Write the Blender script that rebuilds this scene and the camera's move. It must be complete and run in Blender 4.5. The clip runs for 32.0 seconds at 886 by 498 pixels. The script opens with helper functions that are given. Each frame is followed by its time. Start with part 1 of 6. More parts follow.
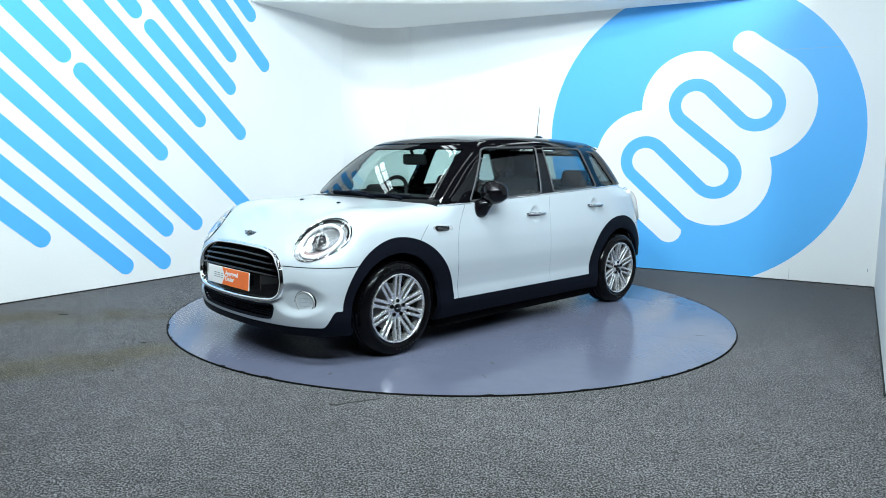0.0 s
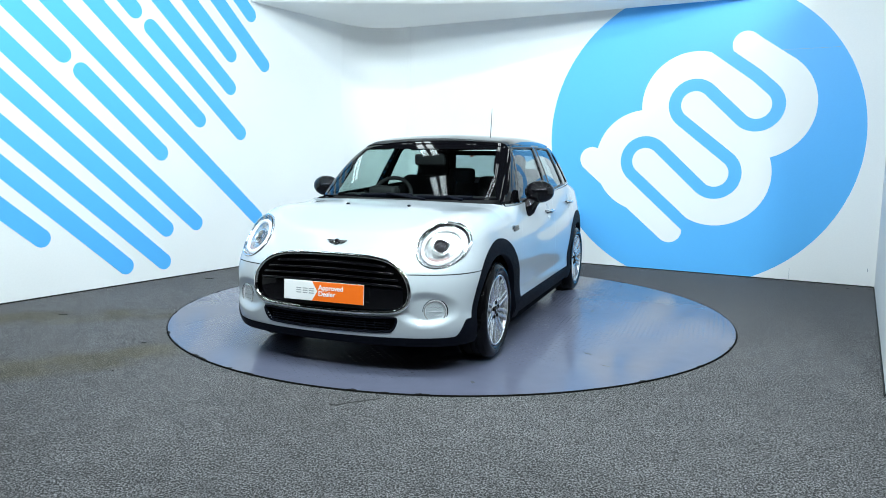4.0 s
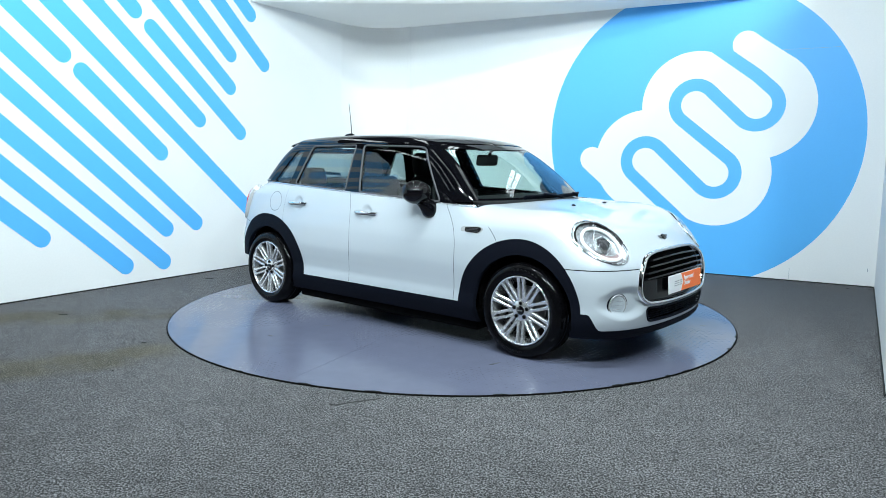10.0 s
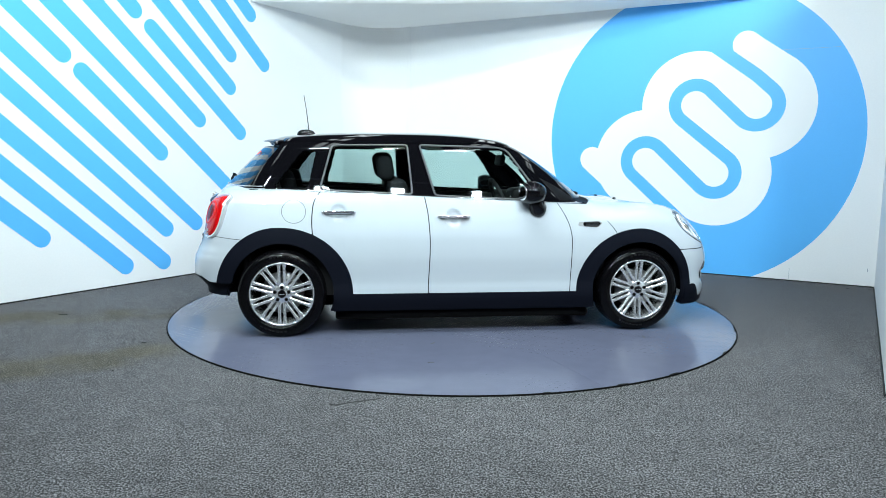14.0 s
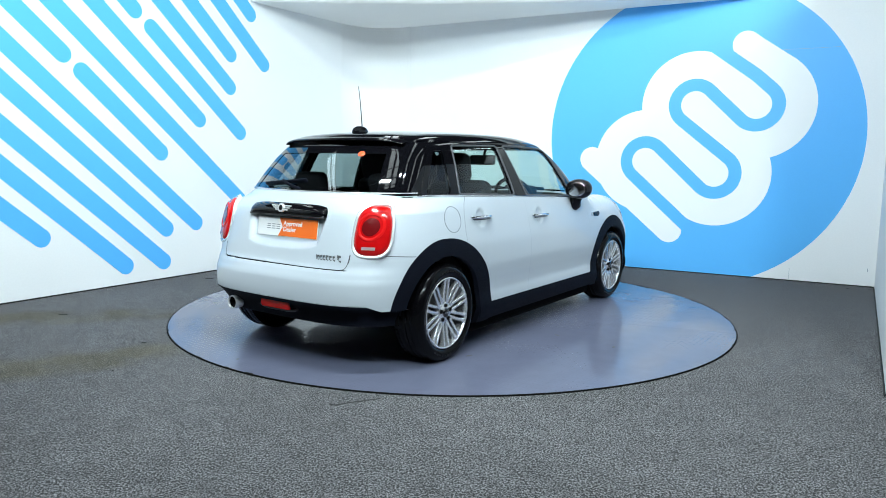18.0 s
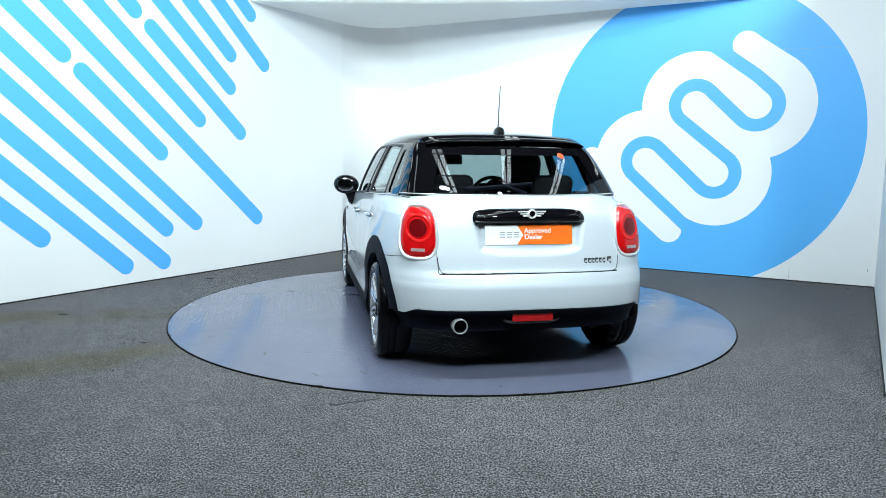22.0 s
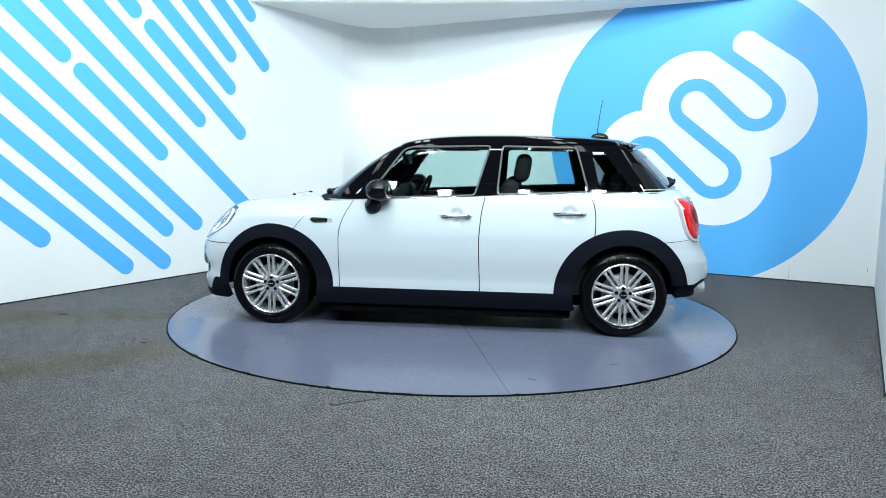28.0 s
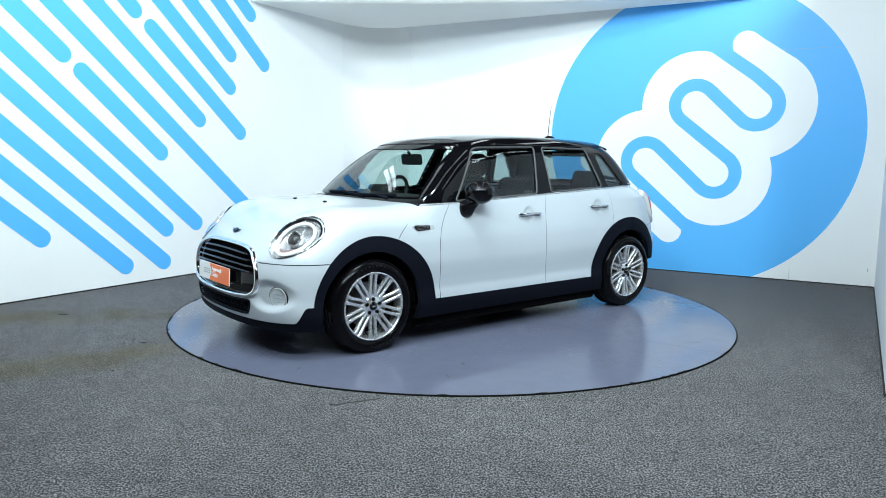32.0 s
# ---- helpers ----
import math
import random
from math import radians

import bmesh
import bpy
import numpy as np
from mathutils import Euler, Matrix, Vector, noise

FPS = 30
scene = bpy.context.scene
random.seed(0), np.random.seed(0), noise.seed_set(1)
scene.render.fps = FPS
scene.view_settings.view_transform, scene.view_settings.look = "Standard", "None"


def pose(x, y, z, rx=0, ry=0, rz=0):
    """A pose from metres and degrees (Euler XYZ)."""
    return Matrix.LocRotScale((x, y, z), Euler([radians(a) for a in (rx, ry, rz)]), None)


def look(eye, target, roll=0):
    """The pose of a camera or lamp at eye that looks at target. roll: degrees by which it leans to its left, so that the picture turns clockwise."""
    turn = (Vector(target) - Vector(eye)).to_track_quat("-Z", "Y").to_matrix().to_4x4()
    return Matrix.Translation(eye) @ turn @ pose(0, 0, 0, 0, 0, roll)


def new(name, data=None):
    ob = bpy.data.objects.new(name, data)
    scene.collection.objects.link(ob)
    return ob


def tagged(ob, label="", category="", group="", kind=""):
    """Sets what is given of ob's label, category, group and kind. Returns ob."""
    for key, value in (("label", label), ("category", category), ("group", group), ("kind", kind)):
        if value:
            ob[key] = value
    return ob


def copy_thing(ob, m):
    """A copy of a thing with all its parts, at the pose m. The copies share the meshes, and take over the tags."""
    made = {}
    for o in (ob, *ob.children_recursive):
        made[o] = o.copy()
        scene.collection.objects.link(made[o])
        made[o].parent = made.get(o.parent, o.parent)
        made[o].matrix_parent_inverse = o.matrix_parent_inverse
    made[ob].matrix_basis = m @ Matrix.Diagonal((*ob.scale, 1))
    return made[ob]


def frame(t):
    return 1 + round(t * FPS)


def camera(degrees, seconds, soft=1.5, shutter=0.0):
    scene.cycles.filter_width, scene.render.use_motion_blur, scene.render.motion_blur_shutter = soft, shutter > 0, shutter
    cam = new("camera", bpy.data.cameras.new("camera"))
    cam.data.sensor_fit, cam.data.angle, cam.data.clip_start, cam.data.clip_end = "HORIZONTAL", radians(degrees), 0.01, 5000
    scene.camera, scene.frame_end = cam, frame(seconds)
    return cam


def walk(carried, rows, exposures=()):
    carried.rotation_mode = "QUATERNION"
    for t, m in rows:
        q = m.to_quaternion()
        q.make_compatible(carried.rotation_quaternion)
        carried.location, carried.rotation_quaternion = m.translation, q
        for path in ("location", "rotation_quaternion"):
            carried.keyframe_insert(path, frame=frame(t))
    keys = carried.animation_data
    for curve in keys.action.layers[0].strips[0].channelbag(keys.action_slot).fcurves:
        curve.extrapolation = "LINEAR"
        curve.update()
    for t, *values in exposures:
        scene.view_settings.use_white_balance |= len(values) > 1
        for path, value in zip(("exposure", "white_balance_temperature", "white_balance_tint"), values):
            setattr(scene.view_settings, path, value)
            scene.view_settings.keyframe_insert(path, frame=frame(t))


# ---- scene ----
# ---------------------------------------------------------------- camera
EYE = Vector((0.0, -5.9157, 1.2613))
YAW, PITCH, ROLL = radians(-0.6955), radians(-7.3628), 0.6418
AIM = EYE + Vector((math.sin(YAW) * math.cos(PITCH), math.cos(YAW) * math.cos(PITCH), math.sin(PITCH)))
cam = camera(63.115, 32.0, soft=0.9)
walk(cam, [(0.0, look(EYE, AIM, ROLL)), (32.0, look(EYE, AIM, ROLL))])

# ---------------------------------------------------------------- light and exposure
scene.view_settings.exposure = -0.15
world = bpy.data.worlds.new("hall_air")
scene.world = world
world.use_nodes = True
world.node_tree.nodes["Background"].inputs[0].default_value = (0.80, 0.90, 1.0, 1)
world.node_tree.nodes["Background"].inputs[1].default_value = 0.25


def area_lamp(name, eye, target, sx, sy, watts, colour):
    data = bpy.data.lights.new(name, "AREA")
    data.shape, data.size, data.size_y, data.energy, data.color = "RECTANGLE", sx, sy, watts, colour
    ob = new(name, data)
    ob.matrix_world = look(eye, target)
    return ob


DAY = (0.815, 0.965, 1.0)
# the booth's floodlights: a row before it that washes the walls; three unseen fill lamps are added high over the
# turntable
FLOODS = ((-3.9, 4.5, (-3.2, 2.4, 1.8), 34, 76), (-2.5, 4.5, (-2.2, 2.8, 1.7), 44, 86), (-1.1, 3.7, (-0.8, 1.6, 0.8), 70, 130), (0.3, 3.7, (0.3, 1.4, 0.8), 72, 130),
          (1.7, 3.7, (1.4, 1.6, 0.8), 66, 120), (3.1, 4.5, (2.8, 2.6, 1.7), 41, 74), (4.5, 4.5, (4.0, 2.2, 1.6), 36, 74))
HIGH = ((-1.3, 90), (-0.1, 112), (1.0, 70))
for x, z, aim, watts, spread in FLOODS:
    area_lamp("floodlight_lamp", (x, -4.64, z), aim, 0.24, 0.50, watts, DAY).data.spread = radians(spread)
# added fill from above: brightens the floor's middle, steepens the car's shadow
for x, watts in HIGH:
    area_lamp("high_fill_lamp", (x, -2.7, 5.10), (0.6 * x, -1.5, 0.0), 0.34, 0.12, watts, DAY)


# ---------------------------------------------------------------- materials
def mat(name, base=(0.5, 0.5, 0.5), rough=0.5, metal=0.0, coat=0.0, grain=0.0, scale=40.0, spot=0.0, spot_scale=3.0,
        bump=0.0, bump_scale=200.0, trans=0.0, ior=1.45, emit=0.0, alpha=1.0, spec=0.5, detail=4.0):
    """A principled surface with variation at two scales and a fine relief."""
    m = bpy.data.materials.new(name)
    m.use_nodes = True
    nt = m.node_tree
    b = nt.nodes["Principled BSDF"]
    b.inputs["Base Color"].default_value = (*base, 1)
    b.inputs["Roughness"].default_value = rough
    b.inputs["Metallic"].default_value = metal
    b.inputs["Coat Weight"].default_value = coat
    b.inputs["Coat Roughness"].default_value = 0.03
    b.inputs["Transmission Weight"].default_value = trans
    b.inputs["IOR"].default_value = ior
    b.inputs["Alpha"].default_value = alpha
    b.inputs["Specular IOR Level"].default_value = spec
    if emit:
        b.inputs["Emission Color"].default_value = (*base, 1)
        b.inputs["Emission Strength"].default_value = emit
    if grain or spot or bump:
        tex = nt.nodes.new("ShaderNodeTexCoord")

    def noise_node(s, d):
        n = nt.nodes.new("ShaderNodeTexNoise")
        n.inputs["Scale"].default_value, n.inputs["Detail"].default_value = s, d
        nt.links.new(tex.outputs["Object"], n.inputs["Vector"])
        return n

    last = None
    for amount, s, d in ((grain, scale, detail), (spot, spot_scale, 3.0)):
        if not amount:
            continue
        n = noise_node(s, d)
        ramp = nt.nodes.new("ShaderNodeMapRange")
        ramp.inputs["From Min"].default_value, ramp.inputs["From Max"].default_value = 0.3, 0.7
        ramp.inputs["To Min"].default_value, ramp.inputs["To Max"].default_value = 1 - amount, 1 + amount
        nt.links.new(n.outputs["Fac"], ramp.inputs["Value"])
        mul = nt.nodes.new("ShaderNodeVectorMath")
        mul.operation = "SCALE"
        if last is None:
            mul.inputs[0].default_value = base
        else:
            nt.links.new(last.outputs[0], mul.inputs[0])
        nt.links.new(ramp.outputs["Result"], mul.inputs["Scale"])
        last = mul
    if last is not None:
        nt.links.new(last.outputs[0], b.inputs["Base Color"])
    if bump:
        n = noise_node(bump_scale, 3.0)
        bp = nt.nodes.new("ShaderNodeBump")
        bp.inputs["Strength"].default_value, bp.inputs["Distance"].default_value = bump, 0.002
        nt.links.new(n.outputs["Fac"], bp.inputs["Height"])
        nt.links.new(bp.outputs["Normal"], b.inputs["Normal"])
    return m


M_WALL = mat("white_wall_paint", (0.82, 0.83, 0.84), 0.55, grain=0.012, scale=60, spot=0.02, spot_scale=0.7, bump=0.12, bump_scale=160)
M_CANOPY = mat("white_canopy_sheet", (0.86, 0.86, 0.86), 0.5, spot=0.03, spot_scale=1.2, bump=0.1, bump_scale=60)


def let_light_through(m, amount):
    """A thin sheet that glows softly where it is lit from its other side."""
    nt = m.node_tree
    b, out = nt.nodes["Principled BSDF"], nt.nodes["Material Output"]
    t, mix = nt.nodes.new("ShaderNodeBsdfTranslucent"), nt.nodes.new("ShaderNodeMixShader")
    t.inputs[0].default_value = (0.85, 0.87, 0.88, 1)
    mix.inputs[0].default_value = amount
    nt.links.new(b.outputs[0], mix.inputs[1])
    nt.links.new(t.outputs[0], mix.inputs[2])
    nt.links.new(mix.outputs[0], out.inputs["Surface"])


let_light_through(M_CANOPY, 0.55)
M_BLUE = mat("sky_blue_vinyl", (0.098, 0.445, 0.90), 0.45, grain=0.01, scale=50, spot=0.02, spot_scale=1.0)
M_VINYL = mat("white_vinyl", (0.84, 0.85, 0.86), 0.45, spot=0.015, spot_scale=1.0)


# trodden brownish streaks on the carpet: both ends and half the width, in metres
STREAKS = ((-4.2, -0.75, -1.9, -0.25, 0.30), (-3.2, -2.25, -1.6, -1.25, 0.33))


def carpet_mat():
    """Grey felt with light flecks and a few brownish trodden stains."""
    m = mat("grey_carpet", (0.0960, 0.0940, 0.0985), 0.95, spot=0.10, spot_scale=0.8, bump=0.9, bump_scale=220, spec=0.2)
    nt = m.node_tree
    b = nt.nodes["Principled BSDF"]
    src = b.inputs["Base Color"].links[0].from_socket
    tex = next(n for n in nt.nodes if n.type == "TEX_COORD")

    def noise_fac(scale, detail, lo, hi, a, c):
        n, r = nt.nodes.new("ShaderNodeTexNoise"), nt.nodes.new("ShaderNodeMapRange")
        n.inputs["Scale"].default_value, n.inputs["Detail"].default_value = scale, detail
        for key, v in (("From Min", lo), ("From Max", hi), ("To Min", a), ("To Max", c)):
            r.inputs[key].default_value = v
        nt.links.new(tex.outputs["Object"], n.inputs["Vector"])
        nt.links.new(n.outputs["Fac"], r.inputs["Value"])
        return r.outputs["Result"]

    def scaled(v, f):
        n = nt.nodes.new("ShaderNodeVectorMath")
        n.operation = "SCALE"
        nt.links.new(v, n.inputs[0])
        nt.links.new(f, n.inputs["Scale"])
        return n.outputs[0]

    col = scaled(src, noise_fac(120.0, 2.0, 0.42, 0.62, 0.26, 2.05))
    col = scaled(col, noise_fac(300.0, 1.0, 0.40, 0.65, 0.45, 1.80))
    col = scaled(col, noise_fac(7.0, 4.0, 0.32, 0.68, 0.90, 1.10))
    # stains
    sep = nt.nodes.new("ShaderNodeSeparateXYZ")
    nt.links.new(tex.outputs["Object"], sep.inputs[0])

    def calc(op, a, c=0.0):
        n = nt.nodes.new("ShaderNodeMath")
        n.operation = op
        for k, v in enumerate((a, c)):
            if isinstance(v, (int, float)):
                n.inputs[k].default_value = v
            else:
                nt.links.new(v, n.inputs[k])
        return n.outputs[0]

    total = None
    for x0, y0, x1, y1, w in STREAKS:
        d = math.hypot(x1 - x0, y1 - y0)
        dx, dy = (x1 - x0) / d, (y1 - y0) / d
        px, py = calc("SUBTRACT", sep.outputs[0], (x0 + x1) / 2), calc("SUBTRACT", sep.outputs[1], (y0 + y1) / 2)
        along = calc("DIVIDE", calc("ADD", calc("MULTIPLY", px, dx), calc("MULTIPLY", py, dy)), d * 0.6)
        across = calc("DIVIDE", calc("ADD", calc("MULTIPLY", px, -dy), calc("MULTIPLY", py, dx)), w)
        r2 = calc("ADD", calc("MULTIPLY", along, along), calc("MULTIPLY", across, across))
        one = calc("MAXIMUM", calc("SUBTRACT", 1.0, r2), 0.0)
        total = one if total is None else calc("MAXIMUM", total, one)
    mask = calc("MINIMUM", calc("MULTIPLY", total, noise_fac(2.6, 4.0, 0.36, 0.60, 0.25, 1.5)), 1.0)
    mix = nt.nodes.new("ShaderNodeMix")
    mix.data_type, mix.blend_type = "RGBA", "MULTIPLY"
    nt.links.new(mask, mix.inputs["Factor"])
    nt.links.new(col, mix.inputs["A"])
    mix.inputs["B"].default_value = (0.90, 0.85, 0.66, 1)
    nt.links.new(mix.outputs["Result"], b.inputs["Base Color"])
    return m


M_CARPET = carpet_mat()


def tread_mat():
    """Grey-blue painted chequer plate, its lozenges worn away in places."""
    m = mat("grey_painted_tread_plate", (0.116, 0.124, 0.178), 0.30, spec=0.28, ior=1.42, grain=0.03, scale=9, spot=0.05, spot_scale=0.9)
    nt = m.node_tree
    b = nt.nodes["Principled BSDF"]
    tex = next(n for n in nt.nodes if n.type == "TEX_COORD")

    def calc(op, a, c=None):
        n = nt.nodes.new("ShaderNodeMath")
        n.operation = op
        for k, v in enumerate((a, c)):
            if v is None:
                continue
            if isinstance(v, (int, float)):
                n.inputs[k].default_value = v
            else:
                nt.links.new(v, n.inputs[k])
        return n.outputs[0]

    sep = nt.nodes.new("ShaderNodeSeparateXYZ")
    nt.links.new(tex.outputs["Object"], sep.inputs[0])
    step = 0.034
    u, v = calc("DIVIDE", sep.outputs[0], step), calc("DIVIDE", sep.outputs[1], step)
    fu, fv = calc("SUBTRACT", calc("FRACT", u), 0.5), calc("SUBTRACT", calc("FRACT", v), 0.5)
    odd = calc("FLOORED_MODULO", calc("ADD", calc("FLOOR", u), calc("FLOOR", v)), 2.0)
    e1 = calc("ADD", calc("POWER", calc("ABSOLUTE", calc("DIVIDE", fu, 0.48)), 2.0), calc("POWER", calc("ABSOLUTE", calc("DIVIDE", fv, 0.17)), 2.0))
    e2 = calc("ADD", calc("POWER", calc("ABSOLUTE", calc("DIVIDE", fv, 0.48)), 2.0), calc("POWER", calc("ABSOLUTE", calc("DIVIDE", fu, 0.17)), 2.0))
    e = calc("ADD", calc("MULTIPLY", e1, odd), calc("MULTIPLY", e2, calc("SUBTRACT", 1.0, odd)))
    h = calc("MAXIMUM", calc("SUBTRACT", 1.0, e), 0.0)
    n, r = nt.nodes.new("ShaderNodeTexNoise"), nt.nodes.new("ShaderNodeMapRange")
    n.inputs["Scale"].default_value, n.inputs["Detail"].default_value = 0.9, 3.0
    for key, val in (("From Min", 0.42), ("From Max", 0.58), ("To Min", 0.06), ("To Max", 1.0)):
        r.inputs[key].default_value = val
    nt.links.new(tex.outputs["Object"], n.inputs["Vector"])
    nt.links.new(n.outputs["Fac"], r.inputs["Value"])
    bp = nt.nodes.new("ShaderNodeBump")
    bp.inputs["Strength"].default_value, bp.inputs["Distance"].default_value = 0.38, 0.0016
    nt.links.new(calc("MULTIPLY", h, r.outputs["Result"]), bp.inputs["Height"])
    nt.links.new(bp.outputs["Normal"], b.inputs["Normal"])
    r2 = nt.nodes.new("ShaderNodeMapRange")
    n2 = nt.nodes.new("ShaderNodeTexNoise")
    n2.inputs["Scale"].default_value, n2.inputs["Detail"].default_value = 2.2, 5.0
    for key, val in (("From Min", 0.35), ("From Max", 0.7), ("To Min", 0.10), ("To Max", 0.22)):
        r2.inputs[key].default_value = val
    nt.links.new(tex.outputs["Object"], n2.inputs["Vector"])
    nt.links.new(n2.outputs["Fac"], r2.inputs["Value"])
    nt.links.new(r2.outputs["Result"], b.inputs["Roughness"])
    return m


M_DISC = tread_mat()
M_RIM_GAP = mat("black_gap", (0.008, 0.008, 0.008), 0.9, spec=0.1, grain=0.2, scale=30)
M_HALL = mat("dark_hall_cladding", (0.022, 0.022, 0.025), 0.7, grain=0.05, scale=5, spot=0.05)
M_GLOW = mat("bright_rooflight", (0.86, 0.965, 1.0), 0.5, emit=7.0)
M_STEEL = mat("painted_steelwork", (0.25, 0.26, 0.27), 0.5, grain=0.05)


# ---------------------------------------------------------------- building helpers
def mesh_of(name, verts, faces, smooth=False):
    me = bpy.data.meshes.new(name)
    me.from_pydata([tuple(map(float, v)) for v in verts], [], faces)
    if smooth:
        me.polygons.foreach_set("use_smooth", [True] * len(me.polygons))
    return me


def part(name, me, material, parent=None, label=""):
    ob = new(name, me)
    if not me.materials:
        me.materials.append(material)
    if parent:
        ob.parent = parent
    if label:
        ob["label"] = label
    return ob


def bm_mesh(name, bm, smooth=False):
    me = bpy.data.meshes.new(name)
    bmesh.ops.recalc_face_normals(bm, faces=bm.faces)
    bm.to_mesh(me)
    bm.free()
    if smooth:
        me.polygons.foreach_set("use_smooth", [True] * len(me.polygons))
    return me


def box_bm(size, at=(0, 0, 0), bevel=0.0, segs=2, rot=None):
    bm = bmesh.new()
    bmesh.ops.create_cube(bm, size=1.0)
    bmesh.ops.scale(bm, vec=size, verts=bm.verts)
    if bevel:
        bmesh.ops.bevel(bm, geom=bm.edges[:], offset=bevel, segments=segs, affect="EDGES", profile=0.5)
    m = Matrix.Translation(at)
    if rot is not None:
        m = m @ rot
    bmesh.ops.transform(bm, matrix=m, verts=bm.verts)
    return bm


def prism(outline, depth):
    """A flat plate from a 2D outline: x, y in the plate, depth along z from 0."""
    n = len(outline)
    verts = [(x, y, 0) for x, y in outline] + [(x, y, depth) for x, y in outline]
    faces = [tuple(range(n, 2 * n)), tuple(reversed(range(n)))]
    faces += [(i, (i + 1) % n, n + (i + 1) % n, n + i) for i in range(n)]
    return verts, faces


def capsule(a, b, r, n=14):
    a, b = np.array(a, float), np.array(b, float)
    d = math.atan2(b[1] - a[1], b[0] - a[0])
    out = [(b[0] + r * math.cos(d - math.pi / 2 + math.pi * i / n), b[1] + r * math.sin(d - math.pi / 2 + math.pi * i / n)) for i in range(n + 1)]
    return out + [(a[0] + r * math.cos(d + math.pi / 2 + math.pi * i / n), a[1] + r * math.sin(d + math.pi / 2 + math.pi * i / n)) for i in range(n + 1)]


def clip_low(poly, low=0.004, high=3.2):
    """The part of a 2D outline between two heights."""
    for lim, s in ((low, 1), (high, -1)):
        out = []
        for i, p in enumerate(poly):
            q = poly[(i + 1) % len(poly)]
            a, b = (p[1] - lim) * s, (q[1] - lim) * s
            if a >= 0:
                out.append(p)
            if a * b < 0:
                k = a / (a - b)
                out.append((p[0] + k * (q[0] - p[0]), lim))
        poly = out
    return poly


# ---------------------------------------------------------------- the booth
FLOOR_Z = -0.007
CORNER = Vector((-1.13196, 4.12054, 0))
DL = Vector((-0.52776, -0.84939, 0)).normalized()   # along the left wall, away from the corner
DR = Vector((0.88512, -0.46537, 0)).normalized()    # along the right wall, away from the corner
WALL_H = 3.35
COVE = 0.62                                         # how far the rounded corner reaches along each wall


def wall_frame(origin, along, left_turn):
    """A pose whose x runs along the wall, y up, z out of the wall into the booth."""
    up = Vector((0, 0, 1))
    z = along.cross(up) if left_turn else up.cross(along)
    m = Matrix((along, up, z)).transposed().to_4x4()
    m.translation = origin
    return m


FR = wall_frame(CORNER, DR, True)
FL = wall_frame(CORNER, DL, False)
END_R = 6.085                                        # where the right wall meets the side wall


def plate_wall(name, m, u0, u1, label, thick=0.12):
    verts, faces = prism([(u0, FLOOR_Z), (u1, FLOOR_Z), (u1, WALL_H), (u0, WALL_H)], -thick)
    ob = part(name, mesh_of(name, verts, faces), M_WALL)
    ob.matrix_world = m
    return tagged(ob, label, "wall", kind="structure")


wall_left = plate_wall("wall_left", FL, COVE, 8.6, "white painted booth wall with diagonal sky-blue stripes")
wall_right = plate_wall("wall_right", FR, COVE, END_R, "white painted booth wall with a large blue round emblem")
SIDE_O = CORNER + DR * END_R
DS = Vector((-0.4864, -0.8737, 0)).normalized()
FS = wall_frame(SIDE_O, DS, True)
wall_side = plate_wall("wall_side", FS, 0.0, 3.9, "plain white painted return wall of the booth")


def cove_corner():
    """The rounded corner between the two walls."""
    a, b = CORNER + DL * COVE, CORNER + DR * COVE
    n, verts, faces = 18, [], []
    for k in range(n + 1):
        t = k / n
        p = a * (1 - t) ** 2 + CORNER * 2 * t * (1 - t) + b * t * t
        out = (CORNER - (a + b) / 2).normalized() * 0.12
        for q, z in ((p, FLOOR_Z), (p, WALL_H), (p + out, WALL_H), (p + out, FLOOR_Z)):
            verts.append((q.x, q.y, z))
    for k in range(n):
        for j in range(4):
            i0, i1 = 4 * k + j, 4 * k + (j + 1) % 4
            faces.append((i0, i1, i1 + 4, i0 + 4))
    me = mesh_of("wall_corner", verts, faces)
    me.polygons.foreach_set("use_smooth", [j % 4 in (0,) for j in range(len(faces))])
    ob = part("wall_corner", me, M_WALL)
    return tagged(ob, "white rounded corner joining the booth walls", "wall", kind="structure")


cove_corner()

# diagonal stripes on the left wall: (u, z) of both ends' centres, away from the corner and up
STRIPES = (
    ((5.600, 1.397), (4.578, 0.516)), ((5.600, 1.777), (3.787, 0.176)), ((5.60, 2.115), (3.365, 0.171)), ((5.600, 2.505), (3.318, 0.500)),
    ((5.60, 2.855), (2.956, 0.537)), ((4.131, 1.968), (3.349, 1.264)), ((5.60, 3.23), (4.302, 2.109)), ((5.196, 3.260), (2.106, 0.535)),
    ((4.723, 3.260), (2.871, 1.607)), ((3.403, 2.457), (2.327, 1.491)), ((4.31, 3.26), (3.580, 2.597)), ((3.87, 3.26), (2.454, 1.971)),
    ((3.445, 3.26), (2.434, 2.320)), ((3.01, 3.26), (1.953, 2.265)), ((2.65, 3.26), (2.140, 2.788)))
for a, b in STRIPES:
    verts, faces = prism(clip_low(capsule(a, b, 0.0812), 0.01, WALL_H - 0.01), 0.003)
    part("stripe", mesh_of("stripe", verts, faces), M_BLUE, wall_left, "sky-blue diagonal stripe with rounded ends")


